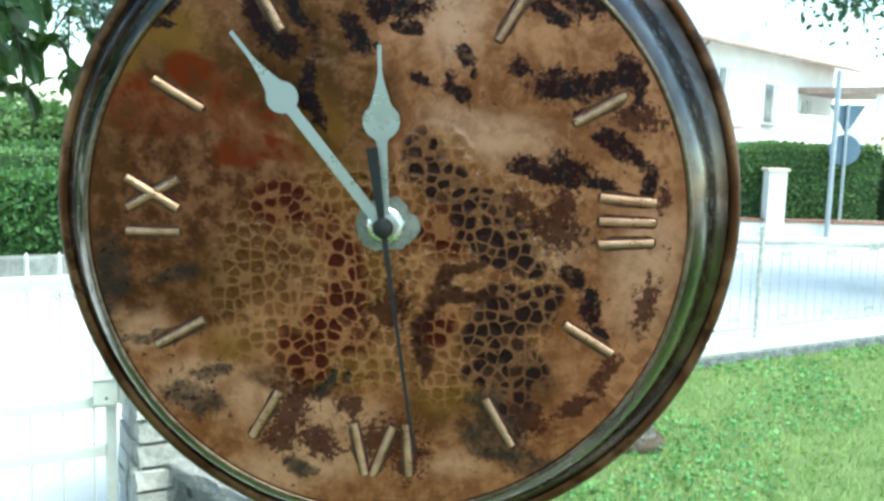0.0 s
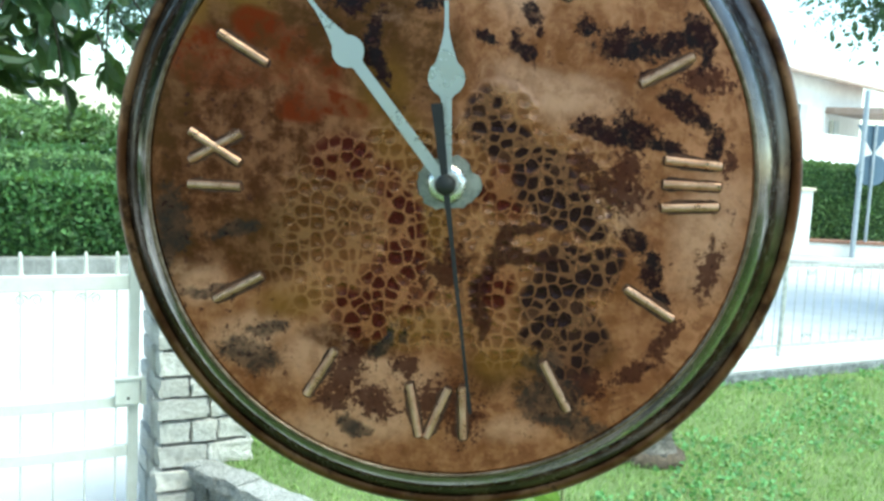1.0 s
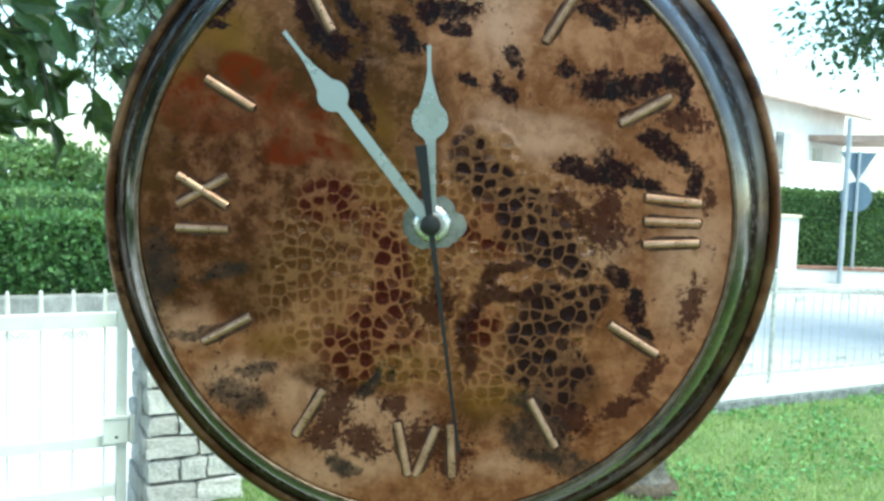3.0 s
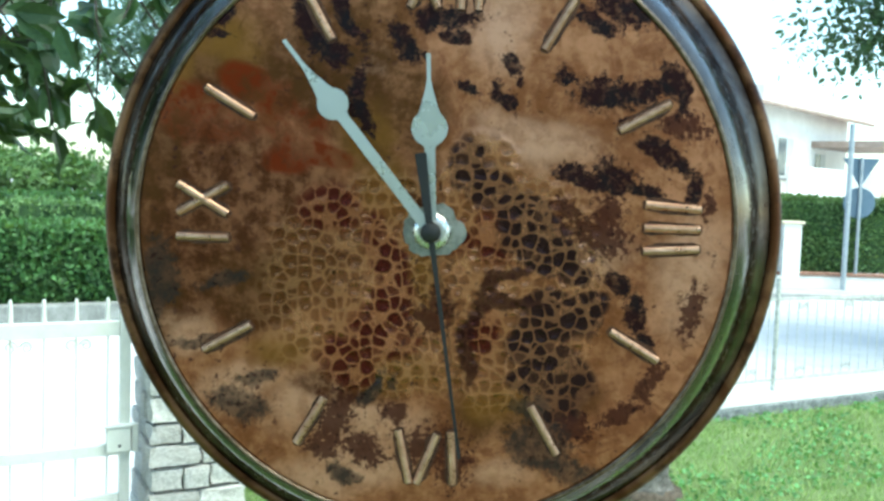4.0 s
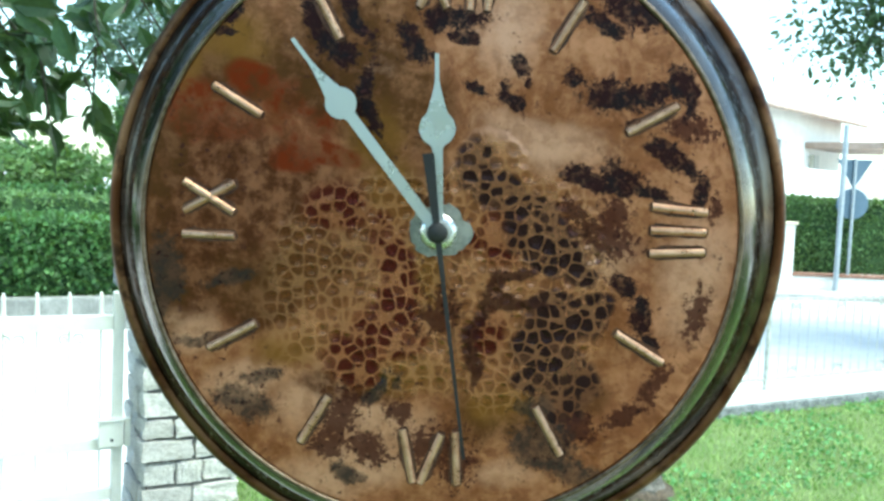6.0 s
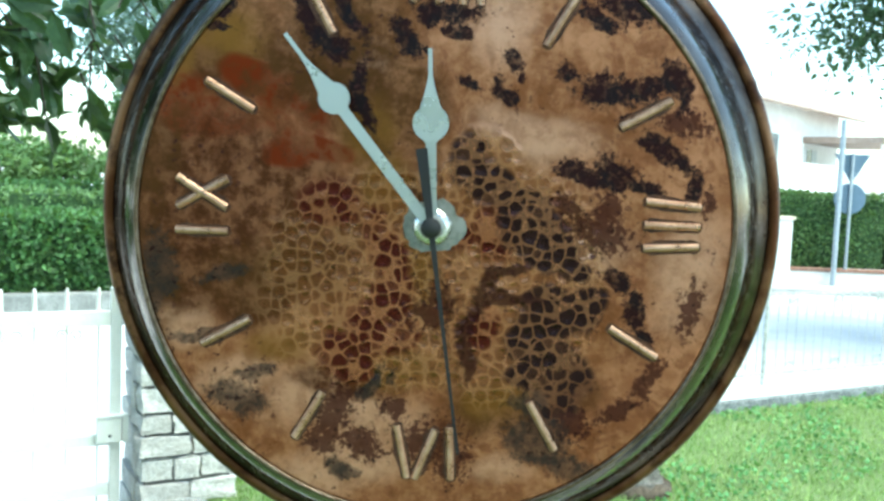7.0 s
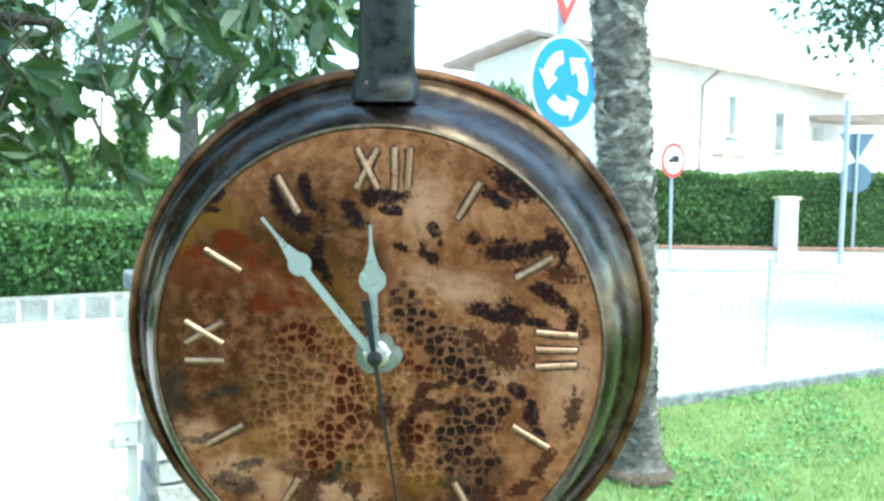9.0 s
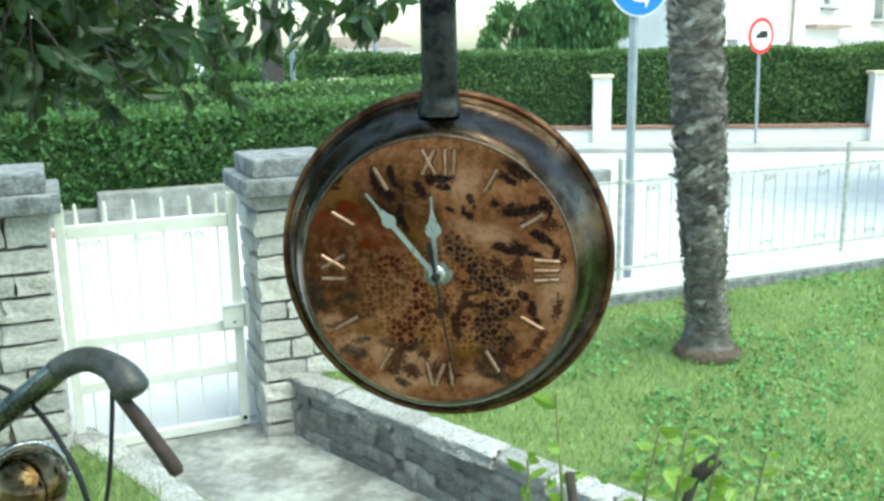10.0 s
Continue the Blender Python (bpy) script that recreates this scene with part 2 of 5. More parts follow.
# brown stains, which also put the dial's dimmer left-hand reflection into the colour
STAINS["brown"] = [(-80, 22, 18.4, 10.8, 0), (-84, 8, 14.8, 11.2, 0), (-93, -8, 12, 11.2, 0), (-69, -13, 18.4, 6.8, 0), (-57, -27, 13.2, 5.6, -15), (-43, 49, 12, 8.8, 30), (-27, 46, 8, 14, -10), (-75, 52, 10, 6, 20), (-50, -2, 18, 16, 0), (-83, -23, 14, 8, 0), (-60, 15, 16, 12, 0), (-28, -58, 12, 4, 0)]
STAINS["pale"] = [(-40, -62, 22, 10, -20), (-22, -84, 20, 8, 0), (-66, -57, 18, 8.8, -20), (-21, -70, 22, 9.2, 0), (90, -13, 13.2, 22, 8), (21, 69, 12.4, 14, 0), (36, 33, 24, 8, 12), (58, -6, 12, 9.2, 0), (-24, 56, 6.8, 6, 0), (-39, -91, 18, 6, 0), (26, -87, 12, 6, 0), (-87, -38, 12, 8, 0)]
STAINS["hammered"] = [(-13, -21, 46, 38, 0), (27, -19, 34, 42, 0), (15, 18, 14, 16, 30)]


def stain_fields(me):
    """For each kind of stain, how far every vertex lies from it (1 at the edge), with wandering outlines."""
    at = np.empty(len(me.vertices) * 3)
    me.vertices.foreach_get("co", at)
    at = at.reshape(-1, 3)
    bend = np.array([noise.noise_vector(Vector(p) * 60) * 0.0042 + noise.noise_vector(Vector(p) * 240) * 0.0016 for p in at])
    x, z = (at + bend)[:, 0] * 1000, (at + bend)[:, 2] * 1000
    for name, blobs in STAINS.items():
        near = np.full(len(at), 9.0)
        for bx, bz, rx, rz, turn in blobs:
            c, s = cos(radians(turn)), sin(radians(turn))
            u, v = (x - bx) * c - (z - bz) * s, (x - bx) * s + (z - bz) * c
            near = np.minimum(near, np.hypot(u / rx, v / rz))
        me.attributes.new(name, "FLOAT", "POINT").data.foreach_set("value", near)


def copper_dial():
    """Hammered, heat-stained copper; how near each stain is comes from the dial mesh."""
    m = Nodes("stained_copper")
    co = m.coords()

    def warp(scale, amount, detail=4):
        n = m.add("TexNoise", Vector=co, Scale=scale, Detail=detail, Roughness=0.65)
        v = m.t.nodes.new("ShaderNodeVectorMath")
        v.operation = "MULTIPLY_ADD"
        m.put(v.inputs[0], n.outputs["Color"])
        v.inputs[1].default_value = (amount,) * 3
        v.inputs[2].default_value = (-amount * 0.5,) * 3
        return v.outputs[0]

    def added(a, b):
        v = m.t.nodes.new("ShaderNodeVectorMath")
        m.put(v.inputs[0], a)
        m.put(v.inputs[1], b)
        return v.outputs[0]

    def times(*values):
        out = values[0]
        for v in values[1:]:
            out = m.math("MULTIPLY", out, v)
        return out

    def reach(name):
        n = m.t.nodes.new("ShaderNodeAttribute")
        n.attribute_name = name
        return n.outputs["Fac"]

    def soft_stain(name, full=0.5, none=1.4):
        return m.ramp(reach(name), full, none, 1.0, 0.0)

    # ragged noise that eats into the edge of an oxide film
    ragged = m.math("ADD", m.math("MULTIPLY", m.math("SUBTRACT", m.noise(420, 6, 0.78), 0.5), 3.4), m.math("MULTIPLY", m.math("SUBTRACT", m.noise(120, 4, 0.6), 0.5), 1.3))

    def crisp(name, full=1.02, none=1.42, bite=1.0):
        near = reach(name)
        return m.ramp(m.math("ADD", near, m.math("MULTIPLY", ragged, bite)), full, none, 1.0, 0.0), near

    dark, near_a = crisp("dark")
    dark_b, near_b = crisp("dark_b")
    speckled, near_c = crisp("speckled", 0.95, 1.3, 1.7)
    blue, near_d = crisp("blue", 0.95, 1.5, 0.8)
    arc, _ = crisp("arc", 0.95, 1.35, 0.6)
    cells_dark = soft_stain("cells_dark", 1.05, 1.6)
    cells_red = soft_stain("cells_red", 0.9, 1.6)
    umber = soft_stain("umber", 0.6, 1.7)
    rust = soft_stain("rust", 0.8, 1.5)
    olive = soft_stain("olive", 0.5, 1.7)
    brown = soft_stain("brown", 0.95, 2.1)
    pale = soft_stain("pale", 0.3, 1.4)
    hammered = soft_stain("hammered", 0.8, 1.25)

    # hammer marks: round hollows with narrow ridges between
    cell_at = added(co, warp(90, 0.0035, 2))
    vor, edge = m.voronoi(215.0, vec=cell_at), m.voronoi(215.0, "DISTANCE_TO_EDGE", cell_at)
    vor.inputs["Randomness"].default_value = edge.inputs["Randomness"].default_value = 0.62
    dist = vor.outputs["Distance"]
    blur = m.math("MULTIPLY", m.math("SUBTRACT", m.noise(380, 4, 0.65), 0.5), 0.24)
    pit = m.math("MULTIPLY", m.ramp(m.math("ADD", edge.outputs["Distance"], blur), -0.01, 0.16), m.ramp(m.math("ADD", dist, blur), 0.44, 0.80, 1.0, 0.0))
    cellrnd = m.add("SeparateColor", Color=vor.outputs["Color"]).outputs[0]
    fine = m.noise(420, 6, 0.75)
    coarse = m.noise(38, 5, 0.6)
    mottle = m.noise(130, 6, 0.72)
    streak = m.noise(16, 3, 0.5, distort=1.5)

    col = m.mix(m.ramp(m.math("ADD", m.math("MULTIPLY", coarse, 0.5), m.math("MULTIPLY", mottle, 0.5)), 0.40, 0.60), (0.22, 0.078, 0.029), (0.48, 0.215, 0.108))
    col = m.mix(times(m.ramp(streak, 0.42, 0.62), 0.3), col, (0.52, 0.225, 0.12))
    cloud = m.ramp(m.noise(75, 6, 0.75, distort=0.6), 0.47, 0.60)
    col = m.mix(times(cloud, 0.55), col, (0.15, 0.045, 0.016))
    col = m.mix(times(pale, m.ramp(mottle, 0.36, 0.6, 0.5, 1.0)), col, (0.60, 0.32, 0.205))
    # brown stain, together with the painted shading of the left side
    col = m.mix(times(brown, m.ramp(mottle, 0.40, 0.60, 0.97, 0.55)), col, (0.070, 0.022, 0.008))
    col = m.mix(times(umber, m.ramp(mottle, 0.40, 0.60, 0.9, 0.5)), col, (0.088, 0.036, 0.011))
    col = m.mix(times(olive, m.ramp(m.noise(60, 4, 0.6), 0.3, 0.6, 0.35, 0.85)), col, (0.22, 0.100, 0.020))
    col = m.mix(times(rust, m.ramp(m.math("ADD", mottle, m.math("MULTIPLY", m.math("SUBTRACT", m.noise(45, 3, 0.5), 0.5), 0.8)), 0.40, 0.58, 0.2, 0.95)), col, (0.150, 0.020, 0.004))
    # ridges are rubbed bright, the hollows hold the stain
    deep = m.ramp(cellrnd, 0.0, 0.3, 0.6, 1.0)
    col = m.mix(times(hammered, m.ramp(pit, 0.0, 0.7, 0.5, 0.0)), col, (0.50, 0.25, 0.125))
    col = m.mix(times(hammered, pit, m.ramp(cellrnd, 0, 1, 0.25, 0.7)), col, (0.15, 0.055, 0.018))
    col = m.mix(times(cells_red, 0.45), col, (0.26, 0.075, 0.034))
    col = m.mix(times(cells_red, m.ramp(pit, 0.05, 0.6), deep), col, (0.070, 0.012, 0.007))
    col = m.mix(times(cells_dark, 0.6), col, (0.155, 0.060, 0.030))
    col = m.mix(times(cells_dark, m.ramp(pit, 0.05, 0.6, 0.15, 1.0), deep), col, (0.022, 0.008, 0.007))
    # oxide films: purple-black and crisp, blue-black and thinner, loose specks
    oxide = m.mix(m.ramp(m.noise(120, 3, 0.6), 0.4, 0.62), (0.018, 0.004, 0.005), (0.009, 0.006, 0.008))
    film = m.ramp(m.noise(300, 5, 0.75), 0.36, 0.50, 0.62, 0.99)
    col = m.mix(times(arc, 0.85), col, (0.032, 0.009, 0.008))
    col = m.mix(times(speckled, 0.88), col, (0.060, 0.017, 0.012))
    col = m.mix(times(blue, m.ramp(mottle, 0.35, 0.6, 0.9, 0.55)), col, (0.030, 0.028, 0.027))
    col = m.mix(times(m.math("MAXIMUM", dark, dark_b), film), col, oxide)
    round_about = m.ramp(m.math("MINIMUM", m.math("MINIMUM", near_a, near_b), m.math("MINIMUM", near_c, near_d)), 1.0, 2.4, 1.0, 0.0)
    col = m.mix(times(round_about, m.ramp(m.noise(360, 5, 0.72), 0.565, 0.615), 0.85), col, oxide)
    speck = times(m.ramp(m.noise(300, 4, 0.6), 0.60, 0.645), m.ramp(m.noise(28, 3, 0.5), 0.44, 0.58))
    col = m.mix(times(speck, 0.8), col, (0.05, 0.016, 0.014))

    wet = m.math("MAXIMUM", m.math("MAXIMUM", dark, dark_b), cells_dark)
    bowl = times(m.ramp(dist, 0.0, 0.6, 0.0, 1.0), m.ramp(hammered, 0, 1, 0.06, 1.0))
    m.bump(m.math("ADD", bowl, m.math("MULTIPLY", fine, 0.08)), 0.8, 0.0006)
    rough = m.math("SUBTRACT", m.ramp(m.math("ADD", m.math("MULTIPLY", fine, 0.5), m.math("MULTIPLY", coarse, 0.5)), 0.3, 0.7, 0.30, 0.48), m.math("MULTIPLY", hammered, 0.15))
    return m.done(col, rough, m.ramp(wet, 0, 1, 0.88, 0.7), Specular_IOR_Level=0.3)


def wall_copper(name, a, b, streaks, rough, metal=1.0):
    m = Nodes(name)
    co = m.coords()
    n1, n2 = m.noise(22, 5, 0.65, distort=0.8), m.noise(160, 5, 0.7)
    col = m.mix(m.ramp(n1, 0.38, 0.62), a, b)
    col = m.mix(m.math("MULTIPLY", m.ramp(m.noise(48, 5, 0.7), 0.52, 0.66), 0.8), col, streaks)
    col = m.mix(m.math("MULTIPLY", m.ramp(n2, 0.58, 0.68), 0.6), col, streaks)
    m.bump(m.math("ADD", n1, m.math("MULTIPLY", n2, 0.2)), 0.12, 0.0012)
    return m.done(col, m.ramp(n2, 0.3, 0.7, rough - 0.06, rough + 0.12), metal)


COPPER = copper_dial()
WALL_COPPER = wall_copper("tarnished_wall", (0.035, 0.022, 0.013), (0.115, 0.080, 0.052), (0.030, 0.013, 0.007), 0.18)
RIM_COPPER = wall_copper("brown_rim", (0.085, 0.034, 0.015), (0.210, 0.110, 0.058), (0.024, 0.010, 0.007), 0.38)
RIDGE = surface("worn_ridge", (0.10, 0.068, 0.042), (0.24, 0.185, 0.135), 60.0, 0.42, 0.1, 0.0003, metal=1.0)
CHROME_LIGHT = surface("bright_steel", (0.60, 0.62, 0.62), (0.72, 0.74, 0.74), 60.0, 0.25, 0.03, 0.0002, metal=1.0)
ROD_BACKING = surface("dark_rod_backing", (0.035, 0.014, 0.009), (0.13, 0.055, 0.028), 140.0, 0.5, 0.3, 0.0003, metal=0.5, fine=4.0)
RIVET = surface("rivet", (0.10, 0.07, 0.055), (0.24, 0.18, 0.15), 90.0, 0.4, 0.2, 0.0003, metal=1.0)


# ---- mesh helpers ----
def mesh_of(name, bm, material, smooth=False):
    bm.normal_update()
    me = bpy.data.meshes.new(name)
    bm.to_mesh(me)
    bm.free()
    me.materials.append(material)
    if smooth:
        me.shade_smooth()
    return me


def part(name, bm, material, parent, label="", smooth=False, kind=""):
    """One bmesh as one mesh object under a thing or part, in that thing's own axes."""
    ob = new(name, mesh_of(name, bm, material, smooth))
    ob.parent = parent
    return tagged(ob, label, kind=kind)


def thing(name, label, category, m=None, group="", kind=""):
    ob = new(name)
    ob.empty_display_size = 0.05
    ob.matrix_world = m or Matrix()
    return tagged(ob, label, category, group, kind)


def solid(name, bm, material, label, category, m=None, group="", kind="", smooth=False):
    ob = new(name, mesh_of(name, bm, material, smooth))
    ob.matrix_world = m or Matrix()
    return tagged(ob, label, category, group, kind)


def box(x0, x1, y0, y1, z0, z1, bevel=0.0, bm=None):
    bm = bm or bmesh.new()
    made = bmesh.ops.create_cube(bm, size=1.0, matrix=Matrix.Translation(((x0 + x1) / 2, (y0 + y1) / 2, (z0 + z1) / 2)) @ Matrix.Diagonal((x1 - x0, y1 - y0, z1 - z0, 1)))
    if bevel:
        edges = list({e for v in made["verts"] for e in v.link_edges})
        bmesh.ops.bevel(bm, geom=edges, offset=bevel, segments=2, affect="EDGES", profile=0.6)
    return bm


def tube(points, radii, seg=10, bm=None, caps=True):
    """A round tube along points; radii: one, or one for each point."""
    bm = bm or bmesh.new()
    pts = [Vector(p) for p in points]
    rr = radii if isinstance(radii, (list, tuple)) else [radii] * len(pts)
    rings, side = [], None
    for i, p in enumerate(pts):
        way = (pts[min(i + 1, len(pts) - 1)] - pts[max(i - 1, 0)]).normalized()
        if side is None:
            side = way.orthogonal().normalized()
        side = (side - way * side.dot(way)).normalized()
        up = way.cross(side)
        rings.append([bm.verts.new(p + (side * cos(2 * pi * k / seg) + up * sin(2 * pi * k / seg)) * rr[i]) for k in range(seg)])
    for a, b in zip(rings, rings[1:]):
        for k in range(seg):
            bm.faces.new((a[k], a[(k + 1) % seg], b[(k + 1) % seg], b[k]))
    if caps:
        bm.faces.new(rings[0][::-1])
        bm.faces.new(rings[-1])
    return bm


def curve(points, n=5):
    """More points along a smooth line through the given ones."""
    p = [Vector(q) for q in points]
    p = [p[0] * 2 - p[1]] + p + [p[-1] * 2 - p[-2]]
    out = []
    for i in range(1, len(p) - 2):
        for k in range(n):
            f = k / n
            a, b, c, d = p[i - 1], p[i], p[i + 1], p[i + 2]
            out.append(0.5 * (2 * b + (c - a) * f + (2 * a - 5 * b + 4 * c - d) * f * f + (3 * b - a - 3 * c + d) * f ** 3))
    return out + [p[-2]]


def lathe(profile, seg=96, bm=None):
    """Turns (radius, depth) pairs round the y axis; faces outwards for a profile that runs from front to back."""
    bm = bm or bmesh.new()
    rings = []
    for r, y in profile:
        if r < 1e-6:
            rings.append([bm.verts.new((0, y, 0))])
        else:
            rings.append([bm.verts.new((r * cos(2 * pi * k / seg), y, r * sin(2 * pi * k / seg))) for k in range(seg)])
    for a, b in zip(rings, rings[1:]):
        for k in range(seg):
            j = (k + 1) % seg
            if len(a) == 1:
                bm.faces.new((a[0], b[j], b[k]))
            elif len(b) == 1:
                bm.faces.new((a[k], a[j], b[0]))
            else:
                bm.faces.new((a[k], a[j], b[j], b[k]))
    bmesh.ops.recalc_face_normals(bm, faces=bm.faces)
    return bm


def slab(outline, y0, y1, bm=None):
    """An outline of (x, z) pairs given depth from y0 to y1."""
    bm = bm or bmesh.new()
    f = [bm.verts.new((x, y0, z)) for x, z in outline]
    b = [bm.verts.new((x, y1, z)) for x, z in outline]
    bm.faces.new(f)
    bm.faces.new(b[::-1])
    for i in range(len(f)):
        j = (i + 1) % len(f)
        bm.faces.new((f[j], f[i], b[i], b[j]))
    bmesh.ops.recalc_face_normals(bm, faces=bm.faces)
    return bm


RNG = np.random.default_rng(7)


def leaf_mesh(name, places, sizes, material, slim=0.35, droop=0.3, ways=None, flat=0.0):
    """Many small pointed leaves, folded along the middle, as one mesh. places: (n, 3); sizes: (n,)."""
    n = len(places)
    d = RNG.normal(size=(n, 3)) if ways is None else ways + 0.5 * RNG.normal(size=(n, 3))
    d[:, 2] = d[:, 2] * (1 - flat) - droop
    d /= np.linalg.norm(d, axis=1)[:, None]
    s = np.cross(d, RNG.normal(size=(n, 3)) + 1e-6)
    s /= np.linalg.norm(s, axis=1)[:, None]
    u = np.cross(s, d)
    L, W = sizes[:, None], sizes[:, None] * slim * 0.5
    root, tip = places, places + d * L
    a, b = places + d * L * 0.32, places + d * L * 0.7
    verts = np.stack([root, a + s * W + u * W * 0.35, a - s * W + u * W * 0.35, b + s * W * 0.8 + u * W * 0.3, b - s * W * 0.8 + u * W * 0.3, tip - u * W * 0.3, a, b], 1).reshape(-1, 3)
    base = (np.arange(n) * 8)[:, None]
    faces = np.concatenate([base + np.array([[0, 1, 6]]), base + np.array([[0, 6, 2]]), base + np.array([[3, 5, 7]]), base + np.array([[7, 5, 4]])])
    quads = np.concatenate([base + np.array([[1, 3, 7, 6]]), base + np.array([[6, 7, 4, 2]])])
    me = bpy.data.meshes.new(name)
    me.from_pydata(verts.tolist(), [], faces.tolist() + quads.tolist())
    me.materials.append(material)
    return me


def leaf_part(name, places, sizes, material, parent, label="", **more):
    ob = new(name, leaf_mesh(name, np.asarray(places), np.asarray(sizes), material, **more))
    ob.parent = parent
    return tagged(ob, label, kind="stuff")


# ---- the plan: the garden's boundary runs at 28 degrees; s along it, d towards the road ----
GX, GY, TH = -1.37, 3.74, radians(28)
ROAD_Z, PATH_Z, LAWN_Z = -0.20, -0.20, 0.10


def along(s, d, z=0.0):
    return Vector((GX + s * cos(TH) - d * sin(TH), GY + s * sin(TH) + d * cos(TH), z))


def plan(s=0.0, d=0.0, z=0.0):
    return Matrix.Translation(along(s, d, z)) @ Matrix.Rotation(TH, 4, "Z")


# ---- ground ----
def ring_ground():
    bm = bmesh.new()
    bmesh.ops.create_grid(bm, x_segments=60, y_segments=60, size=400)
    return bm


solid("ground", ring_ground(), ASPHALT, "grey asphalt road that runs past the garden", "road", pose(0, 0, ROAD_Z), kind="structure")

W = Vector((0.765, -0.644, 0))     # the way of the garden path, towards the house
CURB_R, CURB_L = Vector((-1.10, 3.60, 0)), Vector((-2.05, 3.40, 0))


def sheet(outline, z0, z1):
    """A flat slab over an outline of (x, y) pairs."""
    bm = bmesh.new()
    top = [bm.verts.new((x, y, z1)) for x, y in outline]
    low = [bm.verts.new((x, y, z0)) for x, y in outline]
    bm.faces.new(top)
    for i in range(len(top)):
        j = (i + 1) % len(top)
        bm.faces.new((top[i], low[i], low[j], top[j]))
    bmesh.ops.recalc_face_normals(bm, faces=bm.faces)
    return bm


def xy(v):
    return (v[0], v[1])


# lawn on both sides of the path, and the path between its kerbs
lawn_right = sheet([xy(CURB_R + Vector((0.08, 0.09, 0))), xy(CURB_R + W * 9), (14, -3), xy(along(22, 0.16)), xy(along(0.42, 0.16))], ROAD_Z - 0.1, LAWN_Z)
lawn = solid("lawn", lawn_right, SOIL, "green lawn with clover, raised behind a stone kerb", "lawn", kind="structure")
lawn_left = sheet([xy(along(-0.9, -0.1)), xy(along(-9, -0.1)), (-12, -3.9), xy(CURB_L + W * 9), xy(CURB_L)], ROAD_Z - 0.1, -0.09)
solid("lawn", lawn_left, SOIL, "grass bed beside the path under the tree", "lawn", kind="structure")
path_bm = sheet([xy(along(-0.8, 0.1)), xy(along(0.1, 0.1)), xy(CURB_R), xy(CURB_R + W * 9), xy(CURB_L + W * 9), xy(CURB_L)], ROAD_Z - 0.1, ROAD_Z + 0.006)
solid("garden_path", path_bm, PATHWAY, "worn grey concrete garden path leading to the gate", "path", kind="structure")

a, b = CURB_R + W * 0.95 - Vector((0.02, 0.02, 0)), CURB_L + W * 1.35 + Vector((0.02, 0.02, 0))
solid("path_joint", sheet([xy(a), xy(a + W * 0.018), xy(b + W * 0.018), xy(b)], ROAD_Z, ROAD_Z + 0.010), MORTAR, "dark joint across the concrete path", "joint", kind="structure")


def rough_stone(seed, amp=0.06, cuts=2):
    """A unit block with a quarried face."""
    bm = bmesh.new()
    bmesh.ops.create_cube(bm, size=1.0)
    bmesh.ops.subdivide_edges(bm, edges=bm.edges, cuts=cuts, use_grid_fill=True)
    for v in bm.verts:
        k = Vector((v.co.x * 2.3 + seed * 7.1, v.co.y * 2.3, v.co.z * 1.7 + seed))
        v.co += noise.noise_vector(k) * amp
        out = sum(abs(c) > 0.44 for c in v.co)
        if out >= 2:
            v.co *= 0.955
    return bm


STONES = [mesh_of("stone", rough_stone(i, 0.10, 3), STONE) for i in range(8)]
KERBS = [mesh_of("kerb_stone", rough_stone(20 + i, 0.12, 3), KERBSTONE) for i in range(6)]
COPINGS = [mesh_of("coping_stone", rough_stone(40 + i, 0.13, 3), COPING) for i in range(5)]


def place_piece(name, me, parent, centre, size, turn=0.0):
    ob = new(name, me)
    ob.parent = parent
    ob.matrix_basis = Matrix.Translation(centre) @ Matrix.Rotation(turn, 4, "Z") @ Matrix.Diagonal((*size, 1))
    return ob


def pillar(m, width, depth, top, label, seed):
    """A coursed stone gate pillar under two cap slabs; its own corner is front left."""
    rnd = random.Random(seed)
    p = thing("gate_pillar", label, "pillar", m, "gate pillars")
    part("core", box(0.025, width - 0.025, 0.025, depth - 0.025, 0, top, 0.0), MORTAR, p, "grey mortar core")
    z = 0.0
    row = 0
    while z < top - 0.02:
        h = min(rnd.uniform(0.085, 0.125), top - z)
        if top - z - h < 0.05:
            h = top - z
        g = 0.014
        cut = rnd.uniform(0.3, 0.7) * width
        t = 0.11
        pieces = [((0, cut), (0, t)), ((cut, width), (0, t))] if row % 4 else [((0, width * 0.34), (0, t)), ((width * 0.34, width * 0.62), (0, t)), ((width * 0.62, width), (0, t))]
        cut2 = rnd.uniform(0.35, 0.65) * depth
        pieces += [((0, t), (t, cut2)), ((0, t), (cut2, depth)), ((width - t, width), (t, depth)), ((t, width - t), (depth - t, depth))]
        for (x0, x1), (y0, y1) in pieces:
            j = rnd.uniform(-0.006, 0.012)
            place_piece("stone", rnd.choice(STONES), p, ((x0 + x1) / 2 - (j if x0 == 0 else 0), (y0 + y1) / 2 - (j if y0 == 0 else 0), z + h / 2), ((x1 - x0) - g + 0.01, (y1 - y0) - g + 0.01, h - g))
        z += h
        row += 1
    e = 0.055
    part("cap_slab", box(-e, width + e, -e, depth + e, top, top + 0.085, 0.012), CAPSTONE, p, "grey lower cap slab with chipped edges")
    e = 0.0
    part("cap_slab", box(-e, width + e, -e, depth + e, top + 0.085, top + 0.175, 0.012), CAPSTONE, p, "grey upper cap slab")
    return p


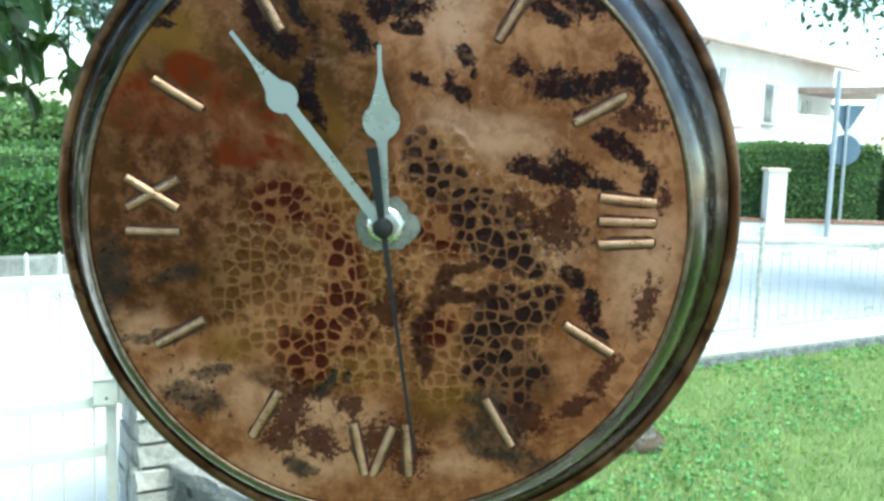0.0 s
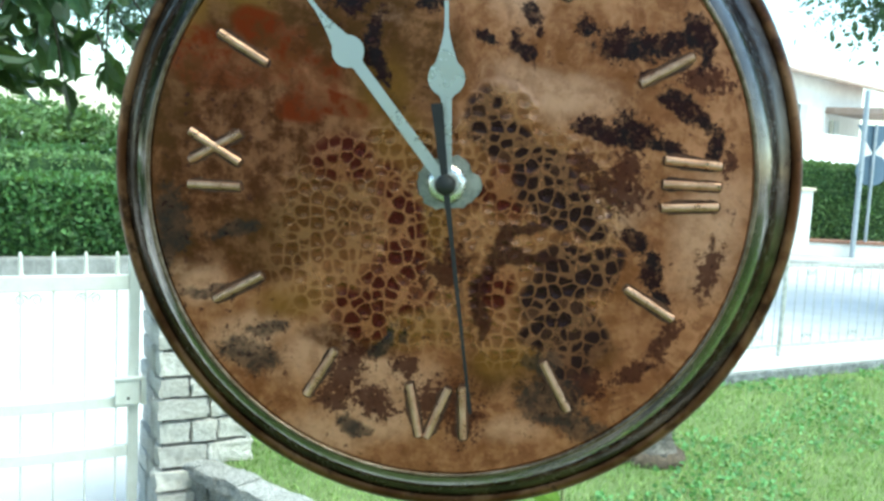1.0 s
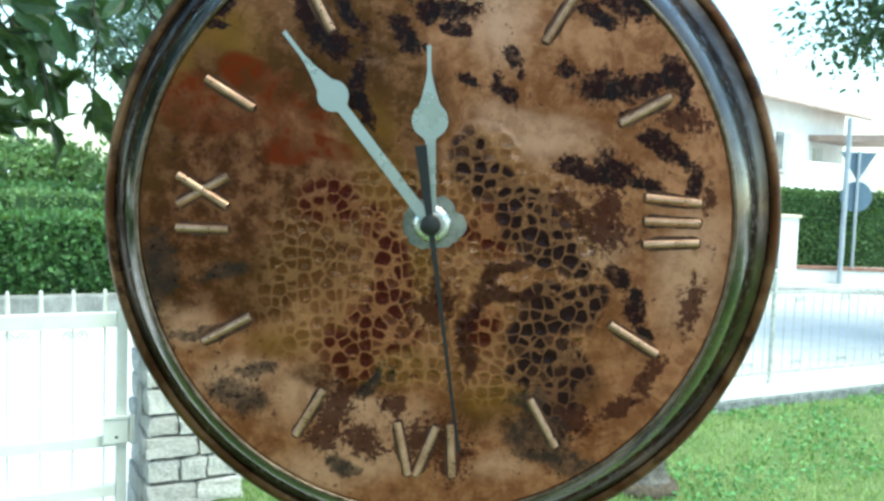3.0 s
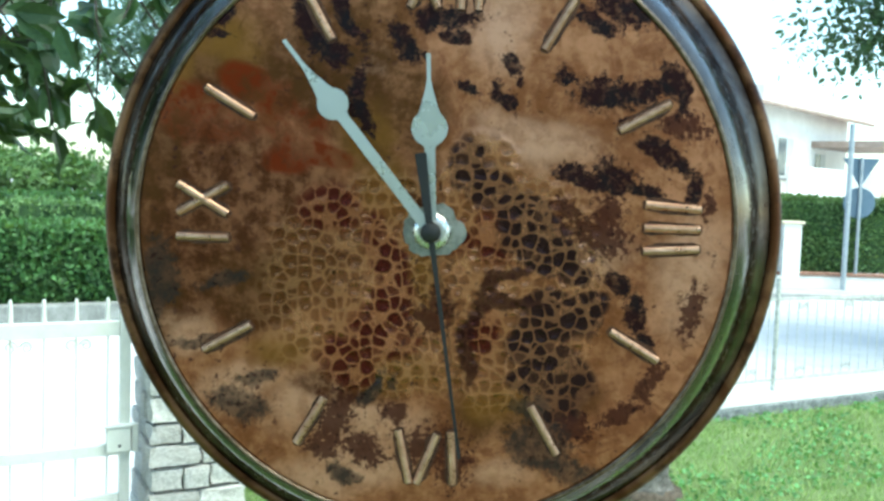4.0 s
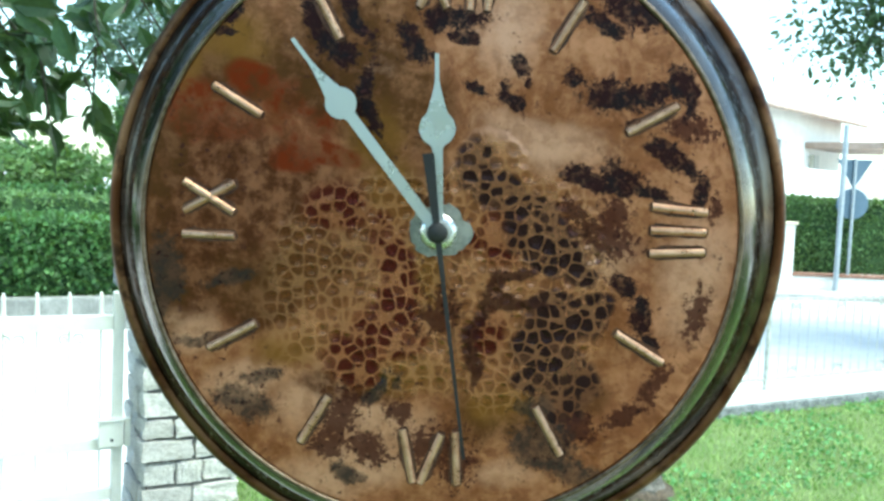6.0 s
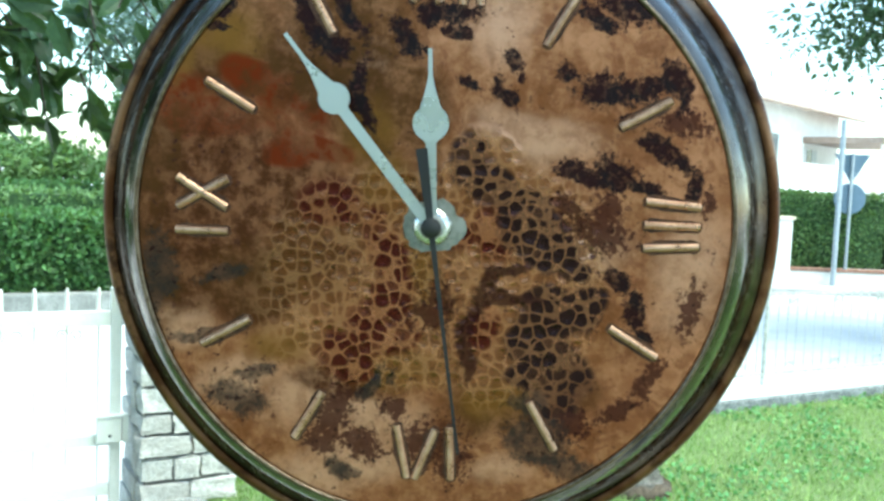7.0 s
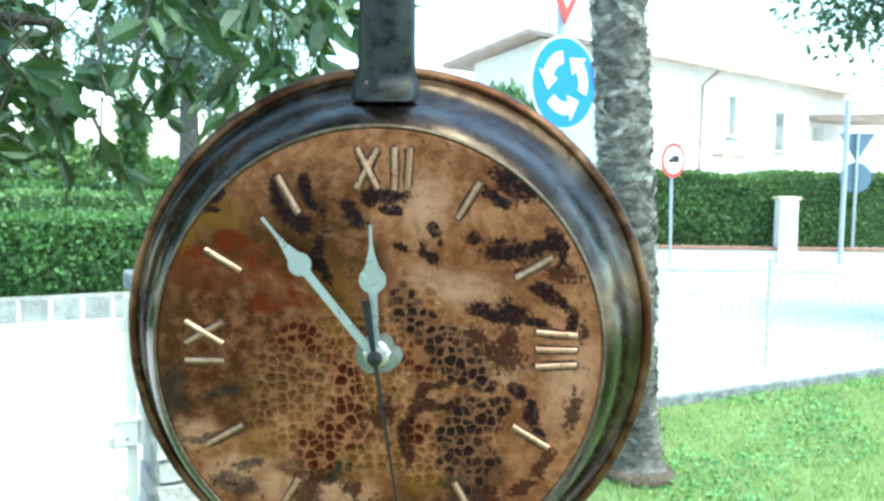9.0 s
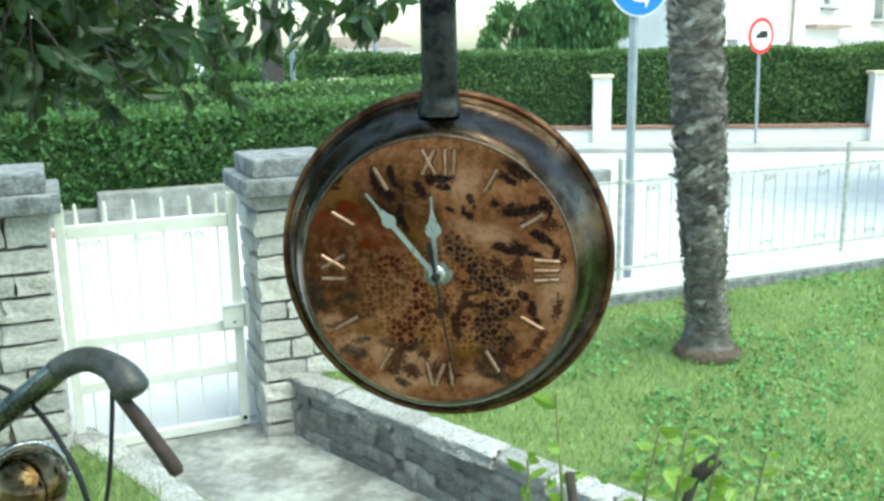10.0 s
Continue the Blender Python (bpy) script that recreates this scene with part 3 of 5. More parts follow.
pillar(plan(0.045, -0.24, ROAD_Z - 0.02), 0.42, 0.46, 1.255, "pale split-stone gate pillar with a grey double cap", 3)
pillar(plan(-1.285, -0.24, ROAD_Z - 0.02), 0.43, 0.46, 1.255, "pale split-stone gate pillar beside the hinge side of the gate", 5)


# ---- the garden gate ----
def gate():
    g = thing("garden_gate", "closed cream-painted steel garden gate with thin bars", "gate", plan(-0.84, -0.02, ROAD_Z))
    w, h = 0.835, 1.235
    for x, lab in ((0.0, ""), (w - 0.045, "")):
        part("gate_post", box(x, x + 0.045, -0.02, 0.02, 0.02, h, 0.004), WHITE_STEEL, g)
    for z0, z1 in ((0.012, 0.062), (0.31, 0.36), (0.535, 0.585), (1.068, 1.132)):
        part("rail", box(0.047, w - 0.047, -0.017, 0.017, z0, z1, 0.003), WHITE_STEEL, g)
    for i in range(6):
        x = 0.095 + i * 0.129
        part("bar", tube([(x, 0, 0.05), (x, 0, 1.10)], 0.0045, 8), WHITE_STEEL, g)
        part("picket_tip", tube([(x, 0, 1.130), (x, 0, 1.15), (x, 0, 1.222), (x, 0, 1.235)], [0.012, 0.0105, 0.0085, 0.003], 10), WHITE_STEEL, g)
    for i in range(3):
        x = 0.15 + i * 0.235
        for k in (-1, 1):
            pts = [(x + k * (0.03 - 0.026 * (1 - a / 20) * cos(a * 0.55)), 0, 1.03 + 0.026 * (1 - a / 24) * sin(a * 0.55)) for a in range(18)]
            part("scroll", tube(pts, 0.004, 6), WHITE_STEEL, g)
    lock = part("lock_box", box(w - 0.105, w - 0.002, -0.055, -0.022, 0.555, 0.665, 0.004), WHITE_STEEL, g, "cream steel lock box with a keyhole")
    part("lock_lid", box(w - 0.115, w + 0.004, -0.062, -0.018, 0.668, 0.676, 0.002), WHITE_STEEL, lock)
    part("keyhole", tube([(w - 0.05, -0.056, 0.585), (w - 0.05, -0.0535, 0.585)], 0.007, 12), BLACK, lock, "dark round keyhole")
    part("strike_plate", box(w + 0.004, w + 0.03, -0.045, -0.015, 0.55, 0.675, 0.003), WHITE_STEEL, g)
    part("bottom_bolt", tube([(w - 0.025, -0.032, 0.06), (w - 0.025, -0.022, 0.06)], 0.011, 12), BLACK, g, "dark bolt head")
    return g


gate()


# ---- stone kerbs of the path ----
def kerb(name, start, length, z0, z1, thick, label, seed, courses):
    rnd = random.Random(seed)
    k = thing(name, label, "kerb", Matrix.Translation(start) @ Matrix.Rotation(math.atan2(W.y, W.x), 4, "Z"))
    part("core", box(0, length, -thick / 2 + 0.02, thick / 2 - 0.02, z0 - 0.05, z1 - 0.015), MORTAR, k)
    cap = min(0.06, z1 - z0)
    low = [(z0 + (z1 - z0 - cap) * c / max(courses - 1, 1), (z1 - z0 - cap) / max(courses - 1, 1), False) for c in range(courses - 1)]
    for zc, h, top in low + [(z1 - cap, cap, True)]:
        x = 0.0
        while x < length:
            w = min(rnd.uniform(0.12, 0.30) if top else rnd.uniform(0.05, 0.14), length - x + 0.02)
            wide = thick + (0.03 if top else rnd.uniform(-0.014, 0.014))
            place_piece("coping_stone" if top else "kerb_stone", rnd.choice(COPINGS if top else KERBS), k, (x + w / 2, rnd.uniform(-0.008, 0.008), zc + h / 2 + rnd.uniform(-0.004, 0.004)), (w * 1.0, wide, h * 1.02))
            x += w
    return k


kerb("path_kerb", CURB_R + Vector((0.06, 0.03, 0)) - W * 0.12, 6.5, ROAD_Z, LAWN_Z + 0.02, 0.115, "low weathered stone retaining kerb between path and lawn", 4, 5)
kerb("path_kerb", CURB_L + Vector((-0.05, -0.05, 0)), 6.0, ROAD_Z, -0.08, 0.11, "low pale stone kerb along the path", 9, 1)


# ---- the garden fence on its low wall ----
def fence():
    s0, s1, d = 0.50, 14.0, 0.235
    low = box(0, s1 - s0, -0.07, 0.07, -0.1, 0.368, 0.01)
    solid("fence_wall", low, CAPSTONE, "low dark weathered concrete wall under the fence", "wall", plan(s0, d, ROAD_Z), kind="structure")
    white = box(0, s1 - s0, -0.055, 0.055, 0.370, 0.44, 0.006)
    solid("fence_wall", white, PLASTER, "white-painted wall coping that carries the fence", "wall", plan(s0, d, ROAD_Z), kind="structure")
    f = thing("garden_fence", "low weathered white steel fence with thin bars and scrolls", "fence", plan(s0, d, ROAD_Z + 0.44))
    n = s1 - s0
    for z in (0.07, 0.625):
        part("rail", box(0, n, -0.008, 0.008, z, z + 0.02), FENCE_STEEL, f)
    for i in range(8):
        x = 0.05 + i * 1.87
        post = part("post", tube([(x, 0, 0), (x, 0, 0.77)], 0.017, 10), FENCE_STEEL, f)
        part("post_cap", tube([(x, 0, 0.77), (x, 0, 0.782), (x, 0, 0.80)], [0.02, 0.02, 0.006], 10), FENCE_STEEL, post)
    bar_mesh = mesh_of("bar", tube([(0, 0, 0.0), (0, 0, 0.54)], 0.0045, 6), FENCE_STEEL)
    curls = []
    for k in (-1, 1):
        for zz, q in ((0.06, 1), (0.51, -1)):
            curls.append(mesh_of("scroll", tube([(k * (0.022 - 0.02 * (1 - a / 16) * cos(a * 0.6)), 0, zz + q * 0.03 * (1 - a / 18) * sin(a * 0.6)) for a in range(13)], 0.004, 5), FENCE_STEEL))
    for i in range(int(n / 0.094)):
        ob = new("bar", bar_mesh)
        ob.parent = f
        ob.location = (0.05 + i * 0.094, 0, 0.08)
        if i % 5 == 2:
            for me in curls:
                ob = new("scroll", me)
                ob.parent = f
                ob.location = (0.05 + (i + 0.5) * 0.094, 0, 0.08)


fence()


# ---- palm on the lawn ----
def palm():
    base = Vector((1.03, 4.07, LAWN_Z - 0.02))
    p = thing("palm_tree", "palm tree with a fibrous grey trunk on the lawn", "palm tree", Matrix.Translation(base))
    rnd = random.Random(11)
    bm = bmesh.new()
    seg, rings, prev = 30, 190, None
    H = 3.2
    for i in range(rings + 1):
        z = H * i / rings
        r = 0.098 + 0.024 * min(z / 1.4, 1) + 0.075 * math.exp(-z / 0.10) - 0.012 * math.exp(-((z - 0.45) / 0.3) ** 2)
        cx, cy = -0.075 * z, 0.01 * z
        ring = []
        for k in range(seg):
            a = 2 * pi * k / seg
            rr = r + 0.014 * noise.noise(Vector((cos(a) * 2.2, sin(a) * 2.2, z * 14))) + 0.01 * noise.noise(Vector((cos(a) * 7, sin(a) * 7, z * 25)))
            band = (z / 0.082 + 0.9 * noise.noise(Vector((cos(a) * 1.3, sin(a) * 1.3, 2.0))) + 0.35 * noise.noise(Vector((cos(a) * 5, sin(a) * 5, z * 3)))) % 1.0
            rr += (0.016 * band - 0.006) * min(z / 0.3, 1)
            ring.append(bm.verts.new((cx + rr * cos(a), cy + rr * sin(a), z)))
        if prev:
            for k in range(seg):
                bm.faces.new((prev[k], prev[(k + 1) % seg], ring[(k + 1) % seg], ring[k]))
        prev = ring
    bm.faces.new(prev)
    part("trunk", bm, PALM_FIBRE, p, "grey fibrous trunk with old leaf bases")
    # ragged leaf bases that wrap the trunk, and loose fibres
    bases, fibres = bmesh.new(), bmesh.new()
    for i in range(520):
        z = rnd.uniform(0.12, 2.7)
        a0, span = rnd.uniform(0, 2 * pi), rnd.uniform(0.5, 1.5)
        r = 0.105 + 0.024 * min(z / 1.4, 1) - 0.012 * math.exp(-((z - 0.45) / 0.3) ** 2)
        h, slope = rnd.choice((rnd.uniform(0.003, 0.007), rnd.uniform(0.012, 0.032))), rnd.choice((-1, 1)) * rnd.uniform(0.0, 0.09)
        last = None
        for j in range(6):
            a = a0 + span * (j / 5 - 0.5)
            zz = z + slope * (j / 5 - 0.5) + rnd.uniform(-0.006, 0.006)
            hh = h * (1 - abs(j / 5 - 0.5) * 1.2)
            lift = rnd.uniform(0.004, 0.017)
            c, s = cos(a), sin(a)
            lo = bases.verts.new((-0.075 * zz + (r - 0.002) * c, 0.01 * zz + (r - 0.002) * s, zz - hh))
            up = bases.verts.new((-0.075 * zz + (r + lift) * c, 0.01 * zz + (r + lift) * s, zz + hh))
            if last:
                bases.faces.new((last[0], lo, up, last[1]))
            last = (lo, up)
    for i in range(1500):
        z = rnd.uniform(0.03, 2.7)
        a = rnd.uniform(0, 2 * pi)
        r = 0.108 + 0.024 * min(z / 1.4, 1) - 0.012 * math.exp(-((z - 0.45) / 0.3) ** 2) + (0.06 * math.exp(-z / 0.1))
        q = Vector((-0.075 * z + r * cos(a), 0.01 * z + r * sin(a), z))
        out = Vector((cos(a), sin(a), 0))
        tang = Vector((-sin(a), cos(a), 0)) * rnd.choice((-1, 1))
        ln = rnd.uniform(0.03, 0.11)
        up = Vector((0, 0, rnd.uniform(-0.9, 0.9)))
        m1 = q + (tang + up) * ln * 0.5 + out * rnd.uniform(0.0, 0.012)
        m2 = q + (tang + up * 1.1) * ln + out * rnd.uniform(-0.012, 0.014)
        w = Vector((0, 0, rnd.uniform(0.0012, 0.003)))
        v = [fibres.verts.new(x) for x in (q - w, m1 - w, m2, m1 + w, q + w)]
        fibres.faces.new(v)
    skirt = bmesh.new()
    tube([(0.135 * cos(a * pi / 16), 0.135 * sin(a * pi / 16), 0.035 + 0.015 * noise.noise(Vector((cos(a) * 2, sin(a) * 2, 0)))) for a in range(33)], [0.045 + 0.02 * noise.noise(Vector((a * 0.9, 0.3, 0))) for a in range(33)], 8, skirt)
    part("root_skirt", skirt, ROOTS, p, "matted brown roots at the foot", True)
    part("leaf_base", bases, PALM_BASE, p, "ragged grey leaf bases", kind="stuff")
    part("fibre", fibres, PALM_FIBRE, p, "loose grey fibres", kind="stuff")
    for (x, y, z, dx, dz) in ((0.10, -0.07, 1.42, 0.02, 0.1), (-0.13, -0.05, 0.98, -0.045, 0.012)):
        part("stub", tube([(x - 0.075 * z, y, z), (x - 0.075 * z + dx, y - 0.012, z + dz)], [0.012, 0.006], 6), PALM_FIBRE, p, "cut leaf stalk")
    return p


palm()


# ---- road signs ----
def disc(radius, y0, y1, seg=48, bm=None, cz=0.0):
    return slab([(radius * cos(2 * pi * k / seg), cz + radius * sin(2 * pi * k / seg)) for k in range(seg)], y0, y1, bm)


def roundabout_sign():
    s = thing("roundabout_sign", "blue round roundabout sign on a grey pole", "road sign", pose(0.775, 5.66, ROAD_Z, 0, 0, 38))
    part("pole", tube([(0, 0, 0), (0, 0, 3.1)], 0.03, 16), GREY_STEEL, s)
    z = 2.385
    plate = part("plate", disc(0.30, -0.045, -0.035, cz=z), SIGN_WHITE, s, "white-edged round plate")
    part("blue_face", disc(0.288, -0.049, -0.0455, cz=z), BLUE, plate, "bright blue face")
    for k in range(3):
        a0 = radians(100 + 120 * k)
        ri, ro, span = 0.125, 0.205, radians(62)
        arc = [(ro * cos(a0 + span * i / 8), z + ro * sin(a0 + span * i / 8)) for i in range(9)]
        a1 = a0 + span
        tip = [((ro + 0.045) * cos(a1), z + (ro + 0.045) * sin(a1)), (0.165 * cos(a1 + 0.62), z + 0.165 * sin(a1 + 0.62)), ((ri - 0.045) * cos(a1), z + (ri - 0.045) * sin(a1))]
        back = [(ri * cos(a0 + span * i / 8), z + ri * sin(a0 + span * i / 8)) for i in range(8, -1, -1)]
        part("arrow", slab(arc + tip + back, -0.0535, -0.0495), SIGN_WHITE, plate, "white curved arrow")
    t = part("triangle_plate", slab([(-0.30, 3.27), (0.30, 3.27), (0.0, 2.755)], -0.045, -0.035), SIGN_RED, s, "red-edged give-way triangle, point down")
    part("triangle_face", slab([(-0.205, 3.215), (0.205, 3.215), (0.0, 2.863)], -0.049, -0.0455), SIGN_WHITE, t)


roundabout_sign()


def truck_sign():
    s = thing("no_trucks_sign", "round red-edged sign forbidding lorries on a thin pole", "road sign", pose(4.27, 16.72, ROAD_Z, 0, -1.5, 34))
    part("pole", tube([(0, 0, 0), (0, 0, 1.95)], 0.03, 12), GREY_STEEL, s)
    z = 2.02
    plate = part("plate", disc(0.32, -0.045, -0.035, cz=z), SIGN_RED, s, "red-edged round plate")
    part("face", disc(0.245, -0.049, -0.0455, cz=z), SIGN_WHITE, plate, "white face")
    lorry = slab([(-0.14, z - 0.045), (0.15, z - 0.045), (0.15, z + 0.085), (-0.04, z + 0.085), (-0.04, z + 0.04), (-0.10, z + 0.04), (-0.14, z - 0.0)], -0.053, -0.0495)
    part("lorry_symbol", lorry, BLACK, plate, "black lorry symbol")


truck_sign()


def backs_of_signs():
    s = thing("give_way_sign", "back of a triangular and a round sign on a grey pole", "road sign", pose(7.86, 17.2, ROAD_Z, 0, 0, -8))
    part("pole", tube([(0, -0.02, 0), (0, -0.02, 2.60)], 0.03, 12), GREY_STEEL, s)
    part("triangle_plate", slab([(-0.33, 2.58), (0.33, 2.58), (0.0, 2.03)], 0.012, 0.022), SIGN_BACK, s, "grey back of a triangular sign")
    part("plate", disc(0.29, 0.012, 0.022, cz=1.74), SIGN_BACK, s, "grey back of a round sign")
    p = thing("street_pole", "plain grey steel street pole beside the hedge", "pole", pose(7.56, 17.0, ROAD_Z))
    part("pole", tube([(0, 0, 0), (0, 0, 3.2)], 0.05, 12), GREY_STEEL, p)


backs_of_signs()


# ---- hedges ----
def hedge(label, m, length, thick, z0, z1, count, size, leaf, group="hedges along the road"):
    h = thing("hedge", label, "hedge", m, group)
    # one solid dark green block fills the hedge behind its leaves
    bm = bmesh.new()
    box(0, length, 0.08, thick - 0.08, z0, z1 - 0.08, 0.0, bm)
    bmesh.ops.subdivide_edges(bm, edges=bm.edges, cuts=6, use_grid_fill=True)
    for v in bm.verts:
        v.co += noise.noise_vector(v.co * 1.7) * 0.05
    part("core", bm, HEDGE_CORE, h, "solid dark green core behind the leaves")
    # leaves over the front, the top and both ends
    k = RNG.random(count)
    fx = RNG.random(count) * length
    places = np.zeros((count, 3))
    front, top = k < 0.66, k >= 0.66
    places[:, 0] = fx
    places[front, 1] = RNG.random(front.sum()) * 0.12
    places[front, 2] = z0 + RNG.random(front.sum()) * (z1 - z0)
    places[top, 1] = RNG.random(top.sum()) * thick
    places[top, 2] = z1 - RNG.random(top.sum()) * 0.10
    ends = RNG.random(count) < 0.06
    places[ends, 0] = np.where(RNG.random(ends.sum()) < 0.5, RNG.random(ends.sum()) * 0.1, length - RNG.random(ends.sum()) * 0.1)
    places[ends, 1] = RNG.random(ends.sum()) * thick
    places[ends, 2] = z0 + RNG.random(ends.sum()) * (z1 - z0)
    wob = np.array([noise.noise(Vector((a * 0.9, c * 1.3, 3.3))) for a, b, c in places]) * 0.09
    places[:, 1] += wob
    places[:, 2] += wob * (places[:, 2] > z1 - 0.2)
    leaf_part("leaves", places, size * (0.6 + 0.8 * RNG.random(count)), leaf, h, slim=0.6, droop=0.1)
    return h


# across the road: white wall with posts, brick coping and a tall clipped hedge
def far_wall():
    m = pose(-8.0, 17.15, ROAD_Z)
    solid("pavement", box(0, 34, -1.1, 0.0, -0.1, 0.09, 0.01), PAVING, "pale pavement across the road", "pavement", m, kind="structure")
    solid("roadside_wall", box(0, 34, 0.0, 0.25, 0, 0.33, 0.01), PLASTER, "low white roadside wall", "wall", m, kind="structure")
    c = thing("wall_coping", "red brick coping on the white roadside wall", "coping", m)
    bricks = mesh_of("brick", box(-0.115, 0.115, -0.15, 0.15, 0, 0.055, 0.006), BRICK)
    for i in range(100):
        ob = new("brick", bricks)
        ob.parent = c
        ob.location = (7.2 + i * 0.24, 0.12, 0.335)
    for x in (-3.5, 1.5, 6.58, 11.5):
        p = thing("wall_post", "white plastered wall post with a tiled cap", "post", pose(x, 17.1, ROAD_Z), "wall posts")
        part("shaft", box(-0.17, 0.17, -0.06, 0.28, 0, 1.30, 0.01), PLASTER, p)
        part("cap", box(-0.21, 0.21, -0.10, 0.32, 1.30, 1.36, 0.015), CREAM, p, "flat tiled cap")


far_wall()
hedge("tall clipped green hedge behind the white wall", pose(-4.2, 17.42, ROAD_Z), 12.9, 1.2, 0.38, 1.80, 44000, 0.062, FAR_LEAF)
hedge("lower clipped hedge beyond the street pole", pose(8.9, 17.42, ROAD_Z), 9.0, 1.2, 0.38, 1.62, 18000, 0.065, FAR_LEAF)

# the nearer hedge across the lane, on a grey wall
solid("lane_wall", box(0, 15.5, 0, 0.2, -0.1, 0.17, 0.02), CONCRETE, "low grey concrete wall under the lane hedge", "wall", plan(-9.0, 6.55, ROAD_Z), kind="structure")
solid("lane_wall", box(0, 1.6, 0, 0.22, -0.1, 0.36, 0.02), CONCRETE, "raised end of the grey lane wall", "wall", plan(-0.4, 6.45, ROAD_Z), kind="structure")
solid("lane_edging", box(0, 0.9, 0, 0.2, -0.05, 0.045, 0.02), BRICK, "low terracotta brick edging across the lane", "edging", plan(-1.6, 5.9, ROAD_Z), kind="structure")
hedge("dense green hedge above a low grey wall", plan(-9.0, 6.65, ROAD_Z), 13.6, 1.4, 0.12, 1.24, 42000, 0.066, HEDGE_LEAF)
hedge("lime-green low hedge further down the lane", plan(-7.0, 11.5, ROAD_Z), 13.0, 1.0, 0.0, 1.35, 9000, 0.09, LIME_LEAF)
hedge("far green hedge down the lane", plan(-6.0, 17.0, ROAD_Z), 12.0, 1.2, 0.0, 1.38, 8000, 0.11, HEDGE_LEAF)


# ---- the pan clock ----
CLOCK_M = pose(0, 0, 1.544, 1.0, 0, -2.2)


def bar_piece(name, parent, x, z, length, angle, width=0.0029, y=-0.0002):
    """A half-round brass rod on the dial; angle: degrees clockwise from upright."""
    bm = bmesh.new()
    n = 7
    ends = []
    for e in (-1, 1):
        ring = []
        for k in range(n):
            a = pi * k / (n - 1)
            ring.append(bm.verts.new((width / 2 * cos(a), -width * 0.55 * sin(a), e * length / 2)))
        ends.append(ring)
    for k in range(n - 1):
        bm.faces.new((ends[0][k], ends[0][k + 1], ends[1][k + 1], ends[1][k]))
    bm.faces.new(ends[0])
    bm.faces.new(ends[1])
    bmesh.ops.recalc_face_normals(bm, faces=bm.faces)
    bm.transform(Matrix.Translation((x, y, z)) @ Matrix.Rotation(radians(angle), 4, "Y"))
    rod = part(name, bm, BRASS, parent, "soldered copper rod")
    # a thin dark brown patch with a ragged edge round it
    outline = []
    for k in range(36):
        a = 2 * pi * k / 36
        p = Vector((cos(a), sin(a), x * 90 + z * 70))
        f = 1.0 + 0.35 * noise.noise(p * 1.7) + 0.25 * noise.noise(p * 5.0)
        c, q = cos(a), sin(a)
        u = abs(c) ** 0.6 * (1 if c > 0 else -1) * width * 0.86 * f
        v = abs(q) ** 0.6 * (1 if q > 0 else -1) * (length / 2 + 0.0010 * f)
        outline.append((u, v))
    backing = slab(outline, -0.00012 - 0.00001 * (abs(angle) % 7), 0.0002)
    backing.transform(Matrix.Translation((x, 0, z)) @ Matrix.Rotation(radians(angle), 4, "Y"))
    part("rod_backing", backing, ROD_BACKING, rod, "dark ragged patch under the rod")
    return rod


def spade(length, spade_at, spade_w, stem_w, tail):
    """Outline of a spade hand that points up, as (x, z) pairs."""
    right = [(stem_w / 2, -tail), (stem_w / 2, spade_at - spade_w * 0.55)]
    for k in range(9):
        a = -1.15 + k * 0.26
        right.append((spade_w / 2 * cos(a), spade_at + spade_w / 2 * sin(a)))
    x1, z1 = right[-1]
    for k in range(1, 8):
        f = k / 7
        right.append((max(x1 * (1 - f) ** 2.0, 0.0007 * 1.0), z1 + (length - z1) * f))
    return right + [(-x, z) for x, z in right[::-1]]


def hand_mesh(outline, y0, y1, angle):
    bm = slab(outline, y0, y1)
    bm.transform(Matrix.Rotation(radians(angle), 4, "Y"))
    return bm


